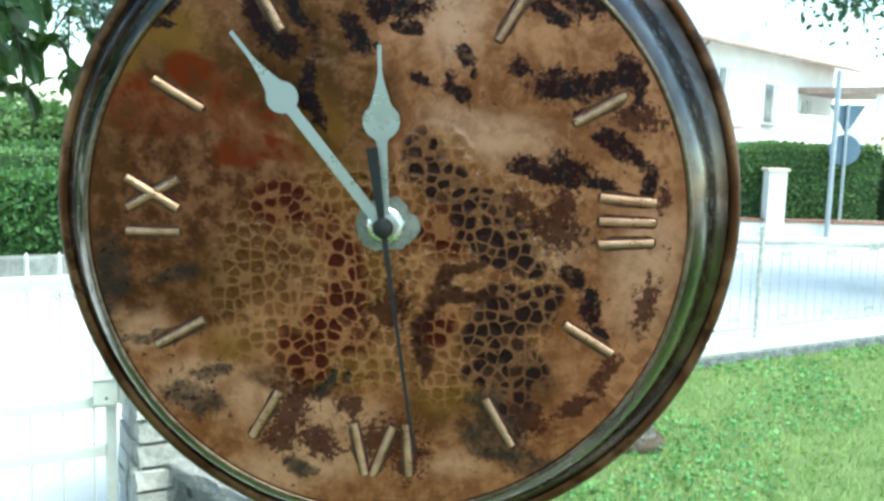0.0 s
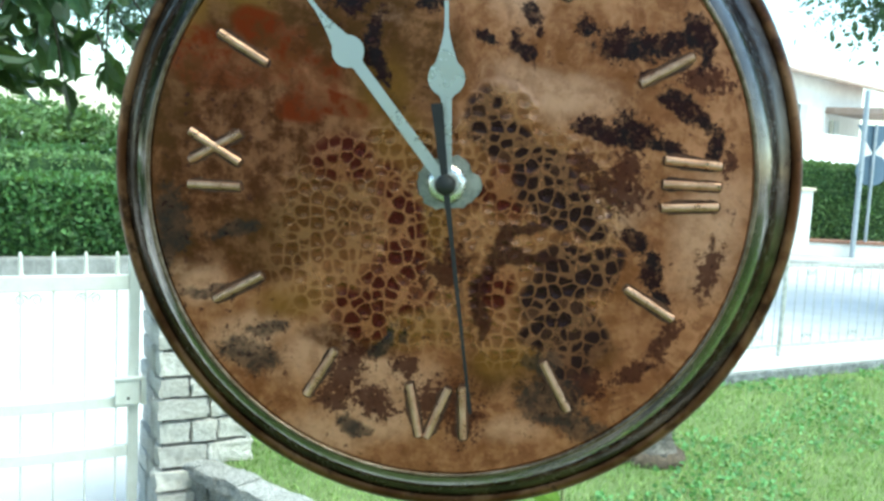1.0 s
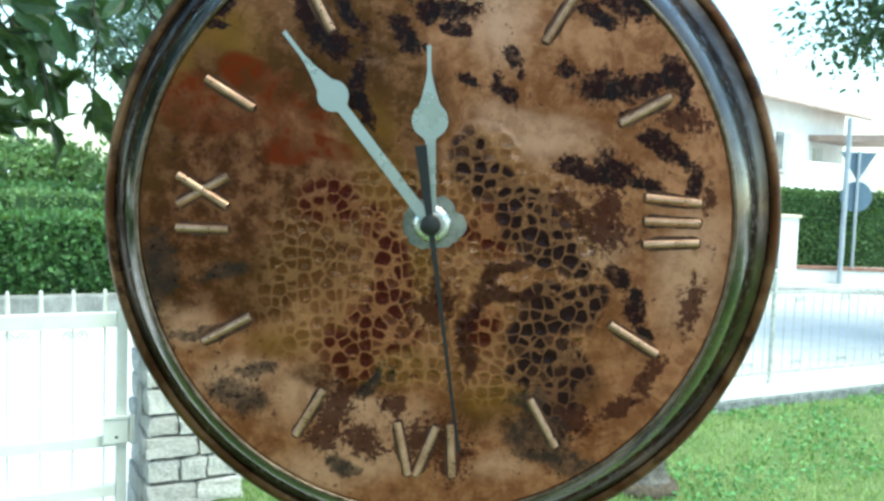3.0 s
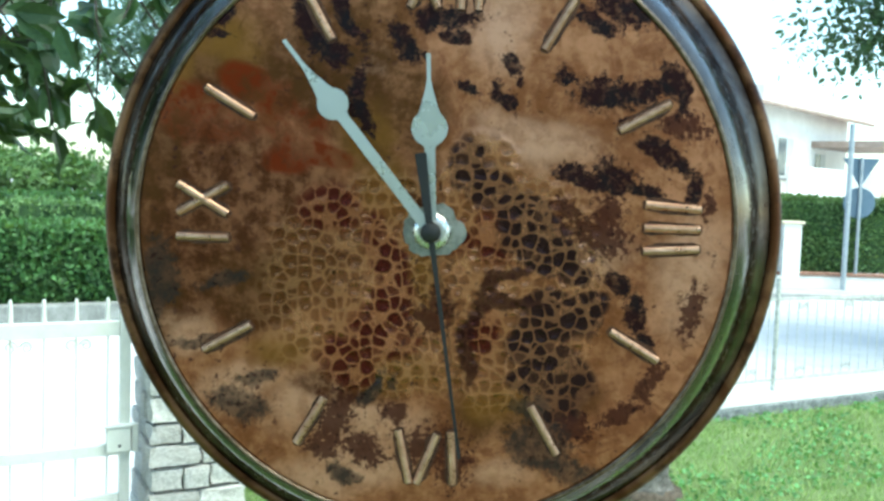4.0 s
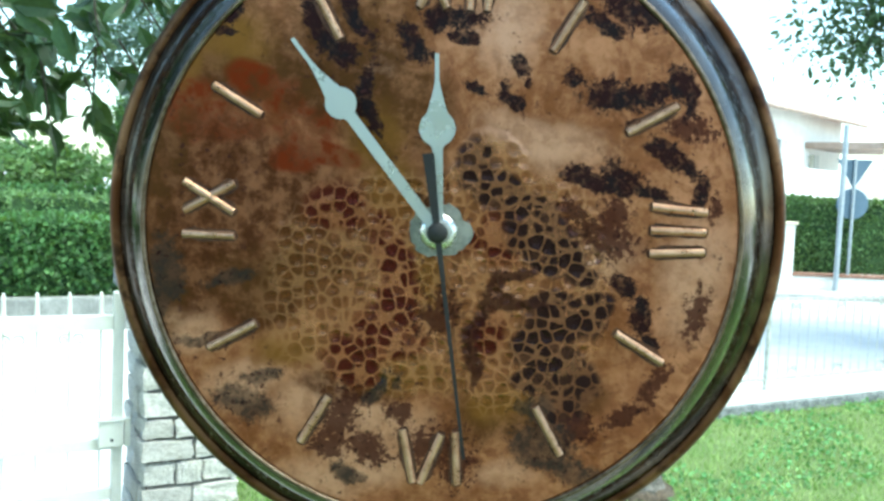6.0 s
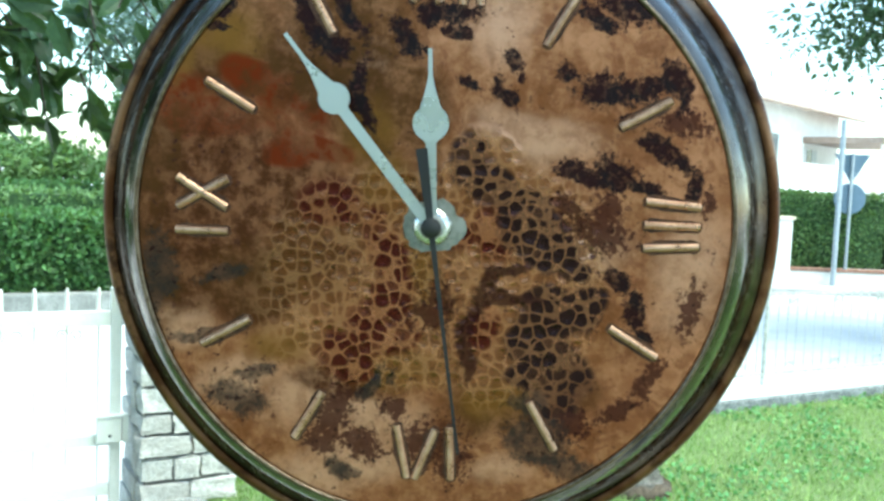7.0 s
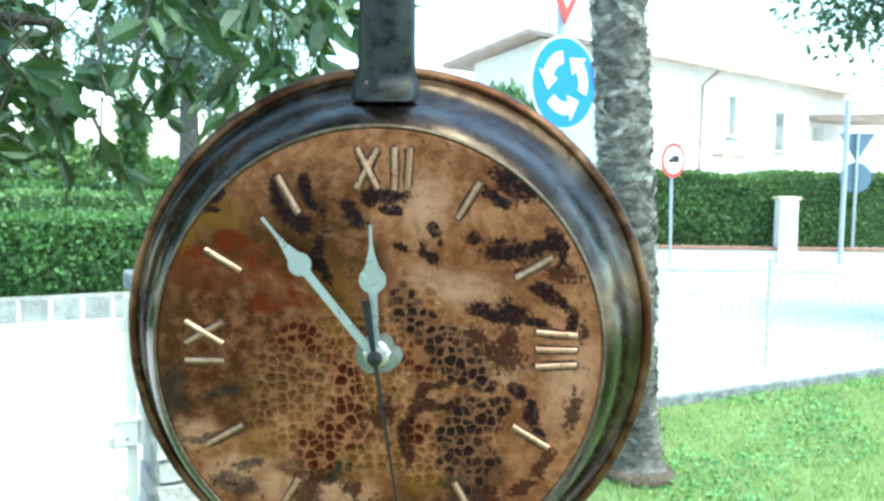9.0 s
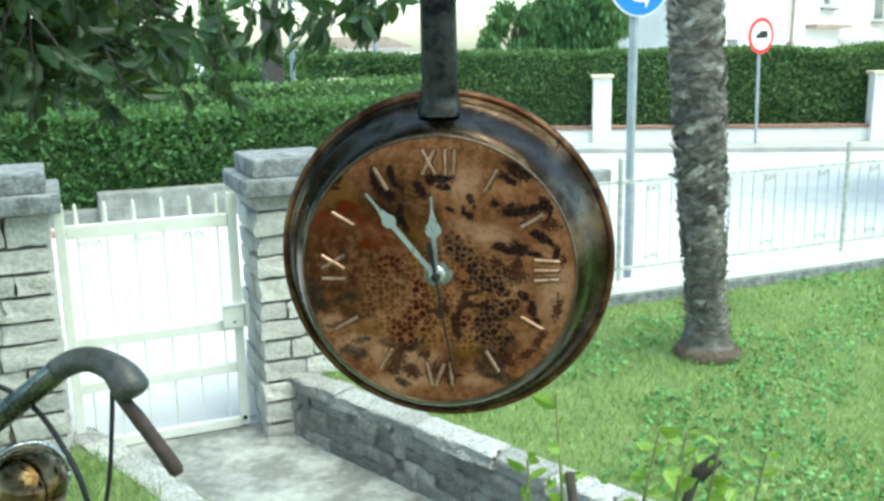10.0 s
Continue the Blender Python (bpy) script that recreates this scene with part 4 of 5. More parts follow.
def pan_clock():
    c = thing("pan_clock", "clock made from a stained copper pan hung by its handle", "clock", CLOCK_M)
    dial = part("dial", lathe([(0, 0)] + [(0.0009 * k, 0) for k in range(1, 116)] + [(0.1043, 0.0004)], 420), COPPER, c, "hammered copper dial with dark purple and rust-red stains")
    stain_fields(dial.data)
    part("edge_ridge", lathe([(0.1043, 0.0005), (0.1047, -0.0004), (0.1053, -0.0006), (0.1060, 0.0), (0.1064, 0.0012)], 128), RIDGE, c, "bright worn ridge round the dial", True)
    part("wall", lathe([(0.1064, 0.0012), (0.1092, 0.0045), (0.1122, 0.0095), (0.1148, 0.0155), (0.1172, 0.0225), (0.1196, 0.0290), (0.1222, 0.0350), (0.1250, 0.0395), (0.1282, 0.0432), (0.1312, 0.0456)], 128), WALL_COPPER, c, "glossy dark copper side wall of the pan", True)
    part("rim", lathe([(0.1312, 0.0456), (0.1322, 0.0450), (0.1336, 0.0452), (0.1350, 0.0462), (0.1361, 0.0478), (0.1367, 0.0498), (0.1360, 0.0518), (0.1330, 0.0520), (0.1290, 0.0505), (0.1210, 0.0430), (0.1130, 0.0200), (0.1060, 0.0040), (0.0, 0.0035)], 128), RIM_COPPER, c, "brown patinated rolled rim", True)
    # numerals
    for h in (1, 2, 4, 5, 7, 8, 10, 11):
        a = radians(30 * h)
        up = {4: 0.0035, 5: 0.0025, 7: 0.0025, 8: 0.001, 10: 0.001, 11: 0.0015}.get(h, 0.0)
        bar_piece("numeral", c, 0.0832 * sin(a), 0.0832 * cos(a) + up, 0.0195, 30 * h)
    for dz in (-0.0075, 0.0, 0.0075):
        bar_piece("numeral", c, 0.0832, dz + 0.0035, 0.0190, 90 + dz * 500)
    for ang in (60, 120):
        bar_piece("numeral", c, -0.0812, 0.0085, 0.0205, ang, y=-0.0004 if ang == 60 else -0.0008)
    bar_piece("numeral", c, -0.0812, -0.0050, 0.0185, 90)
    for ang in (28, -28):
        bar_piece("numeral", c, -0.0050, 0.0860, 0.0210, ang, y=-0.0004 if ang == 28 else -0.0008)
    bar_piece("numeral", c, 0.0075, 0.0860, 0.0195, 0)
    bar_piece("numeral", c, 0.0140, 0.0860, 0.0195, 3)
    bar_piece("numeral", c, -0.0078, -0.0812, 0.0195, -13)
    bar_piece("numeral", c, 0.0006, -0.0818, 0.0195, 21)
    bar_piece("numeral", c, 0.0095, -0.0812, 0.0190, -4)
    # movement: solder patch, washer, pointers, cap
    outline = []
    for k in range(40):
        a = 2 * pi * k / 40
        r = 0.0098 + 0.0022 * noise.noise(Vector((cos(a) * 1.6, sin(a) * 1.6, 4.0))) + 0.001 * noise.noise(Vector((cos(a) * 5, sin(a) * 5, 1.0)))
        outline.append((r * cos(a) * 1.08, r * sin(a)))
    part("solder_patch", slab(outline, -0.0012, 0.0002), SOLDER, c, "uneven grey solder round the shaft")
    part("washer", lathe([(0, -0.0042), (0.0030, -0.0042), (0.0048, -0.0040), (0.0064, -0.0030), (0.0068, -0.0018), (0.0068, -0.0010)], 40), CHROME_LIGHT, c, "bright steel washer", True)
    part("shaft", tube([(0, -0.004, 0), (0, -0.0125, 0)], 0.0022, 16), CHROME_LIGHT, c)
    hour = part("hour_hand", hand_mesh(spade(0.0606, 0.0354, 0.0125, 0.0036, 0.0), -0.0060, -0.0054, -2.7), HAND_STEEL, c, "pale grey-green spade hour hand")
    part("boss", lathe([(0, -0.0066), (0.004, -0.0064), (0.0044, -0.0054)], 24), HAND_STEEL, hour)
    minute = part("minute_hand", hand_mesh(spade(0.0818, 0.0548, 0.0108, 0.0038, 0.0), -0.0086, -0.0080, -39.3), HAND_STEEL, c, "pale grey-green spade minute hand")
    part("boss", lathe([(0, -0.0092), (0.0036, -0.0090), (0.0040, -0.0080)], 24), HAND_STEEL, minute)
    second = [(-0.0020, -0.0270), (0.0020, -0.0270), (0.0011, 0.0), (0.0007, 0.02), (0.0005, 0.079), (-0.0005, 0.079), (-0.0007, 0.02), (-0.0011, 0.0)]
    sec = part("second_hand", hand_mesh(second, -0.0112, -0.0107, 180 - 9.0), BLACK, c, "thin black second hand with a broad tail")
    part("cap", lathe([(0, -0.0128), (0.0026, -0.0125), (0.0035, -0.0113), (0.0035, -0.0100)], 24), BLACK, sec, "black centre cap", True)
    # the forged handle, riveted to the wall
    prof = [(-0.0142, 0.0), (-0.0110, -0.0030), (0.0, -0.0044), (0.0110, -0.0030), (0.0142, 0.0), (0.0110, 0.0022), (-0.0110, 0.0022)]
    stations = ((0.1172, 0.0232, 0.92), (0.1182, 0.0256, 1.12), (0.1208, 0.0305, 1.16), (0.1255, 0.0365, 1.14), (0.1300, 0.0385, 1.05), (0.1345, 0.0378, 1.0), (0.1400, 0.0365, 0.98), (0.16, 0.0368, 0.97), (0.20, 0.0370, 0.98), (0.25, 0.0375, 1.0), (0.305, 0.0380, 0.98), (0.318, 0.0380, 0.75), (0.322, 0.0380, 0.4))
    bm = bmesh.new()
    prev = None
    for z, y, k in stations:
        ring = [bm.verts.new((x * k, y + dy - 0.002, z)) for x, dy in prof]
        if prev:
            for i in range(len(ring)):
                j = (i + 1) % len(ring)
                bm.faces.new((prev[i], prev[j], ring[j], ring[i]))
        else:
            bm.faces.new(ring)
        prev = ring
    bm.faces.new(prev)
    bmesh.ops.recalc_face_normals(bm, faces=bm.faces)
    handle = part("handle", bm, IRON, c, "dark forged iron pan handle", True)
    for x, z, y in ((-0.0095, 0.1262, 0.0335), (0.0095, 0.1262, 0.0335)):
        bm = bmesh.new()
        bmesh.ops.create_uvsphere(bm, u_segments=12, v_segments=8, radius=0.0021, matrix=Matrix.Translation((x, y, z)))
        part("rivet", bm, RIVET, handle, "worn copper rivet", True)
    ring = [(0.012 * cos(a * pi / 10), 0.036, 0.330 + 0.016 * sin(a * pi / 10)) for a in range(21)]
    part("hanging_loop", tube(ring, 0.0028, 8), IRON, handle, "iron hanging loop")


pan_clock()


# ---- the tree that the clock hangs from ----
def sprays(n, sampler, count, spread, leaf):
    """Twigs with leaves along them: roots, twig ends, leaf places, leaf ways and sizes."""
    roots = sampler(n)
    ways = RNG.normal(size=(len(roots), 3)) * np.array([1, 1, 0.5]) + np.array([0.1, 0, -0.55])
    ways /= np.linalg.norm(ways, axis=1)[:, None]
    ends = roots + ways * spread * (0.6 + 0.8 * RNG.random((len(roots), 1)))
    k = RNG.random((len(roots), count, 1))
    places = roots[:, None, :] + (ends - roots)[:, None, :] * k
    lw = np.repeat(ways[:, None, :], count, 1)
    return roots, ends, places.reshape(-1, 3), lw.reshape(-1, 3), leaf * (0.6 + 0.7 * RNG.random(len(roots) * count))


def clock_tree():
    foot = Vector((-1.75, 0.45, -0.11))
    t = thing("oak_tree", "dark evergreen oak with drooping leafy branches over the garden", "tree", Matrix.Translation(foot))
    o = np.array(foot)
    rnd = random.Random(5)
    trunk = tube([(0, 0, 0), (0.02, 0.0, 0.25), (0.06, 0.02, 1.0), (0.14, 0.03, 1.7), (0.22, 0.04, 2.3), (0.2, 0.1, 3.2), (0.25, 0.1, 4.0)], [0.24, 0.17, 0.15, 0.135, 0.12, 0.08, 0.03], 14)
    part("trunk", trunk, BARK, t, "dark rough trunk", True)
    limbs = []
    # the limb that carries the clock
    limbs.append([(0.14, 0.03, 1.75), (0.6, -0.10, 2.02), (1.2, -0.28, 2.06), (1.75, -0.42, 2.03), (2.35, -0.5, 2.12), (2.9, -0.5, 2.3)])
    limbs.append([(0.16, 0.03, 1.85), (0.5, 0.35, 2.2), (1.0, 0.7, 2.35), (1.6, 0.9, 2.5), (2.3, 1.1, 2.75)])
    limbs.append([(0.1, 0.03, 1.9), (-0.4, 0.2, 2.3), (-1.0, 0.4, 2.7), (-1.6, 0.3, 3.1)])
    limbs.append([(0.2, 0.05, 2.4), (0.5, -0.5, 2.8), (0.9, -1.2, 3.1), (1.4, -1.8, 3.2)])
    limbs.append([(0.2, 0.1, 2.9), (0.8, 0.3, 3.4), (1.5, 0.2, 3.7), (2.3, 0.1, 3.8)])
    limbs.append([(0.15, 0.05, 2.0), (0.45, 0.55, 2.1), (0.75, 0.85, 2.02), (1.1, 0.75, 1.98)])
    for pts in limbs:
        part("limb", tube(pts, [0.05 - 0.042 * i / (len(pts) - 1) for i in range(len(pts))], 8), BARK, t, "", True)

    def floor_of(x):
        return np.interp(x, [-2.0, -0.95, -0.62, -0.48, -0.40, -0.22, -0.10, -0.04, 0.05], [1.70, 1.68, 1.60, 1.62, 1.72, 1.76, 1.78, 2.00, 2.15])

    def lower(n):
        """The drooping fringe at the edge of the crown."""
        p = np.stack([RNG.uniform(-1.35, 0.0, n), RNG.uniform(0.7, 1.5, n), np.zeros(n)], 1)
        p[:, 2] = floor_of(p[:, 0]) + 0.06 + RNG.random(n) ** 1.3 * 0.6
        thin = (p[:, 0] > -0.64) & (p[:, 0] < -0.36) & (p[:, 2] < 1.9) & (RNG.random(n) < 0.68)
        return p[~thin] - o

    # leaves overhead, out of view, added to keep the clock shaded
    def upper(n):
        p = np.stack([RNG.uniform(-3.4, 2.6, n), RNG.uniform(-2.6, 2.6, n), RNG.uniform(2.12, 4.3, n)], 1)
        r = ((p[:, 0] + 0.6) / 3.2) ** 2 + ((p[:, 1]) / 2.7) ** 2 + ((p[:, 2] - 2.3) / 2.1) ** 2
        return p[(r < 1) & ~((p[:, 0] > -0.35) & (p[:, 1] > 0.1))] - o

    roots, ends, places, ways, sizes = sprays(370, lower, 9, 0.13, 0.054)
    leaf_part("leaves", places, sizes, TREE_LEAF, t, "dark narrow leaves of the lower sprays", slim=0.42, droop=0.25, ways=ways * 1.2)
    twigs = bmesh.new()
    for a, b in zip(roots, ends):
        tube([Vector(a) + Vector((0, 0, 0.05)), (Vector(a) + Vector(b)) / 2, b], [0.0022, 0.0016, 0.0009], 4, twigs, False)
    part("twig", twigs, TWIG, t, "thin twigs", kind="stuff")
    def inner(n):
        return np.stack([RNG.uniform(-1.65, -0.88, n), RNG.uniform(0.95, 1.6, n), RNG.uniform(1.68, 2.15, n)], 1) - o

    roots, ends, places, ways, sizes = sprays(900, inner, 10, 0.16, 0.062)
    leaf_part("inner_leaves", places, sizes, TREE_LEAF, t, "dense dark leaves inside the crown", slim=0.45, droop=0.2, ways=ways)
    roots, ends, places, ways, sizes = sprays(2600, upper, 9, 0.22, 0.085)
    leaf_part("crown", places, sizes, TREE_LEAF, t, "dense dark crown added overhead, out of view, to shade the clock", slim=0.5, droop=0.2, ways=ways)
    hook = thing("hanging_hook", "thin wire hook over the limb that holds the clock", "hook", pose(0, 0.036, 1.544))
    pts = [(0.0, 0.0, 0.338), (0.004, 0.0, 0.352), (0.0, 0.0, 0.372), (0.0, -0.004, 0.40), (0.0, -0.03, 0.425), (0.0, -0.03, 0.47), (0.0, 0.0, 0.482), (0.0, 0.03, 0.47), (0.0, 0.03, 0.42)]
    part("wire", tube(pts, 0.0025, 8), IRON, hook, "", True)


clock_tree()


def tree(name, label, x, y, height, crown, radii, leaves, size, leaf, trunk_r, seed, droop=0.2, slim=0.5, hang=False):
    """A tree with a tapered trunk, limbs and a crown of leaves in uneven clumps; crown: the centre's height."""
    t = thing(name, label, "tree", pose(x, y, ROAD_Z))
    rnd = random.Random(seed)
    top = crown + radii[2] * 0.6
    part("trunk", tube([(0, 0, 0), (0.03, 0.0, top * 0.2), (rnd.uniform(-0.1, 0.1), 0.05, top * 0.55), (0, 0, top)], [trunk_r * 1.25, trunk_r, trunk_r * 0.75, trunk_r * 0.15], 12), BARK, t, "", True)
    clumps = []
    for i in range(46):
        a, u = rnd.uniform(0, 2 * pi), rnd.uniform(-0.9, 1)
        k = rnd.uniform(0.7, 1.0) if hang else rnd.uniform(0.45, 1.0)
        q = (1 - u * u) ** 0.5
        clumps.append((radii[0] * k * q * cos(a), radii[1] * k * q * sin(a), crown + radii[2] * k * u))
    for c in clumps[::4]:
        part("limb", tube([(0, 0, crown * 0.62 + 0.1 * c[2]), (c[0] * 0.5, c[1] * 0.5, c[2] * 0.7 + crown * 0.22), c], [trunk_r * 0.38, trunk_r * 0.22, 0.012], 6), BARK, t, "", True)
    cl = np.array(clumps)[RNG.integers(0, len(clumps), leaves)]
    off = RNG.normal(size=(leaves, 3)) * np.array(radii) * (0.11 if hang else 0.16)
    if hang:
        off[:, 2] -= RNG.random(leaves) * radii[2] * 0.35
    ways = np.tile(np.array([[0.0, 0.0, -1.2 if hang else 0.0]]), (leaves, 1))
    leaf_part("crown", cl + off, size * (0.6 + 0.8 * RNG.random(leaves)), leaf, t, slim=slim, droop=droop, ways=ways)
    return t


tree("street_tree", "dark leafy tree whose crown hangs over the far lawn", 6.9, 10.4, 5.5, 4.60, (2.6, 2.2, 1.75), 42000, 0.10, TREE_LEAF, 0.16, 21)
tree("weeping_conifer", "rounded weeping green conifer behind the hedge", 1.35, 21.5, 3.9, 2.75, (1.15, 1.1, 1.0), 22000, 0.16, CEDAR_LEAF, 0.14, 31, 0.6, 0.3, True)
tree("weeping_conifer", "smaller weeping green conifer beside the larger one", -0.15, 21.2, 3.0, 2.15, (0.8, 0.8, 0.85), 8000, 0.14, CEDAR_LEAF, 0.11, 32, 0.6, 0.3, True)
tree("blue_conifer", "blue-grey conifer with a thick bare trunk", -5.2, 18.5, 8.0, 4.3, (2.4, 2.0, 1.7), 9000, 0.15, BLUE_LEAF, 0.24, 33, 0.3, 0.35)
tree("cypress", "slim dark cypress beyond the lane", -8.0, 23.5, 4.2, 2.2, (0.4, 0.4, 1.6), 5000, 0.12, HEDGE_LEAF, 0.08, 34, 0.1, 0.35)
tree("garden_tree", "pale green bushy tree beyond the lane", -11.5, 24.0, 3.0, 1.45, (3.4, 1.8, 1.05), 9000, 0.2, LIME_LEAF, 0.14, 35)
tree("garden_tree", "green bushy tree beyond the lane hedge", -7.0, 27.0, 2.6, 1.15, (2.4, 1.8, 0.75), 8000, 0.2, HEDGE_LEAF, 0.14, 36)
tree("flowering_tree", "rounded red-flowering tree beside the house porch", 11.8, 20.6, 3.4, 2.35, (1.2, 1.1, 1.0), 6000, 0.12, BLOSSOM, 0.10, 37)
for x, y in ((-4.93, 19.2), (-3.15, 19.4)):
    p = thing("street_pole", "grey-blue steel pole beyond the lane hedge", "pole", pose(x, y, ROAD_Z), "lane poles")
    part("pole", tube([(0, 0, 0), (0, 0, 4.2)], 0.055, 10), GREY_STEEL, p)


# ---- the white house across the road ----
HD = Vector((0.674, 0.738, 0))     # along the facade, away from the corner
HN = Vector((0.738, -0.674, 0))    # out of the facade, towards the road


def house():
    corner = Vector((4.6, 24.4, ROAD_Z))
    rot = Matrix.Rotation(math.atan2(HD.y, HD.x), 4, "Z")
    h = thing("white_house", "white two-storey house with brown eaves and a porch", "house", Matrix.Translation(corner) @ rot)
    L, D, E, R = 17.0, 5.0, 4.95, 5.5
    # own axes: x along the facade, y into the house
    wall = bmesh.new()
    outline = [(0, 0, 0), (L, 0, 0), (L, D, 0), (0, D, 0)]
    lo = [wall.verts.new(p) for p in outline]
    hi = [wall.verts.new((x, y, E)) for x, y, z in outline]
    for i in range(4):
        j = (i + 1) % 4
        wall.faces.new((lo[i], lo[j], hi[j], hi[i]))
    ra, rb = wall.verts.new((0, D / 2, R)), wall.verts.new((L, D / 2, R))
    wall.faces.new((hi[3], hi[0], ra))
    wall.faces.new((hi[1], hi[2], rb))
    bmesh.ops.recalc_face_normals(wall, faces=wall.faces)
    part("wall", wall, PLASTER, h, "white plastered wall")
    roof = bmesh.new()
    o, th = 0.7, 0.14
    pts = [(-o, -o, E - 0.16), (-o, D / 2, R + 0.06), (-o, D + o, E - 0.16)]
    a = [roof.verts.new(p) for p in pts]
    b = [roof.verts.new((L + o, y, z)) for _, y, z in pts]
    a2 = [roof.verts.new((x, y, z + th)) for x, y, z in pts]
    b2 = [roof.verts.new((L + o, y, z + th)) for _, y, z in pts]
    for i in (0, 1):
        roof.faces.new((a[i], a[i + 1], b[i + 1], b[i]))
        roof.faces.new((a2[i], a2[i + 1], b2[i + 1], b2[i]))
        roof.faces.new((a[i], a[i + 1], a2[i + 1], a2[i]))
        roof.faces.new((b[i], b[i + 1], b2[i + 1], b2[i]))
    for i in (0, 2):
        roof.faces.new((a[i], b[i], b2[i], a2[i]))
    bmesh.ops.recalc_face_normals(roof, faces=roof.faces)
    rf = part("roof", roof, ROOF, h, "brown tiled roof with wide eaves")
    part("gutter", tube([(-o, -o - 0.05, E - 0.12), (L + o, -o - 0.05, E - 0.12)], 0.07, 8), ROOF, rf)
    part("chimney", box(12.6, 13.2, 1.6, 2.2, 5.0, 6.1, 0.02), PLASTER, rf, "white chimney")
    for x0, x1, z0, z1 in ((6.6, 7.3, 3.0, 4.2), (10.2, 11.5, 2.6, 3.9), (1.2, 2.2, 0.9, 2.0), (4.4, 5.3, 0.95, 1.9), (13.6, 14.6, 2.8, 3.5)):
        w = part("window", box(x0 - 0.09, x1 + 0.09, -0.05, 0.02, z0 - 0.09, z1 + 0.09, 0.01), PLASTER, h, "white window surround")
        part("pane", box(x0, (x0 + x1) / 2 - 0.03, -0.075, -0.052, z0, z1), GLASS, w, "dark window pane")
        part("pane", box((x0 + x1) / 2 + 0.03, x1, -0.075, -0.052, z0, z1), SHUTTER, w, "half-open grey shutter")
        part("sill", box(x0 - 0.15, x1 + 0.15, -0.16, -0.02, z0 - 0.16, z0 - 0.1, 0.01), CONCRETE, w)
    part("downpipe", tube([(4.6, -0.62, E - 0.15), (4.6, -0.12, E - 0.55), (4.6, -0.1, 0.1)], 0.05, 8), ROOF, h, "brown downpipe")
    balcony = part("balcony", box(7.8, L - 0.4, -1.5, 0.0, 1.75, 1.95, 0.02), PLASTER, h, "white balcony slab")
    part("parapet", box(7.8, L - 0.4, -1.5, -1.38, 1.95, 2.85, 0.02), PLASTER, balcony, "white parapet")
    part("ledge", box(5.6, 8.0, -0.35, 0.0, 2.28, 2.40, 0.01), ROOF, h, "brown ledge")
    part("plinth", box(-0.06, L, -0.06, 0.0, 0.0, 1.55, 0.01), CREAM, h, "cream lower wall")
    porch = part("porch_roof", box(13.3, L + 1.0, -3.0, 0.0, 3.72, 3.95, 0.02), ROOF, h, "flat brown porch roof")
    part("porch_edge", box(13.25, L + 1.05, -3.06, -2.98, 3.86, 3.98, 0.005), CONCRETE, porch, "pale roof edge")
    part("porch_post", box(13.7, 13.9, -2.85, -2.65, 0, 3.72, 0.01), PLASTER, porch)


house()


def far_house():
    h = thing("far_house", "pale distant house with a low brown roof", "house", pose(-10.5, 46, ROAD_Z, 0, 0, 10))
    part("wall", box(0, 4.5, 0, 6, 0, 2.0, 0.02), PLASTER, h)
    part("roof", slab([(-0.5, 1.95), (5.0, 1.95), (3.6, 2.5), (0.9, 2.5)], -0.6, 6.6), ROOF, h, "low brown roof")
    for x in (0.5, 2.6):
        w = part("window", box(x - 0.1, x + 1.3, -0.06, 0.02, 0.6, 1.6, 0.01), PLASTER, h)
        part("pane", box(x, x + 1.2, -0.085, -0.062, 0.7, 1.5), GLASS, w)


far_house()


# ---- behind the viewer: unseen plain wall, added to close the garden and dim the copper ----
solid("unseen_wall_south", box(-9, 9, -4.3, -4.0, ROAD_Z - 0.1, 2.3), CREAM, "plain cream wall added out of view to close the garden and dim the copper", "wall", kind="structure")


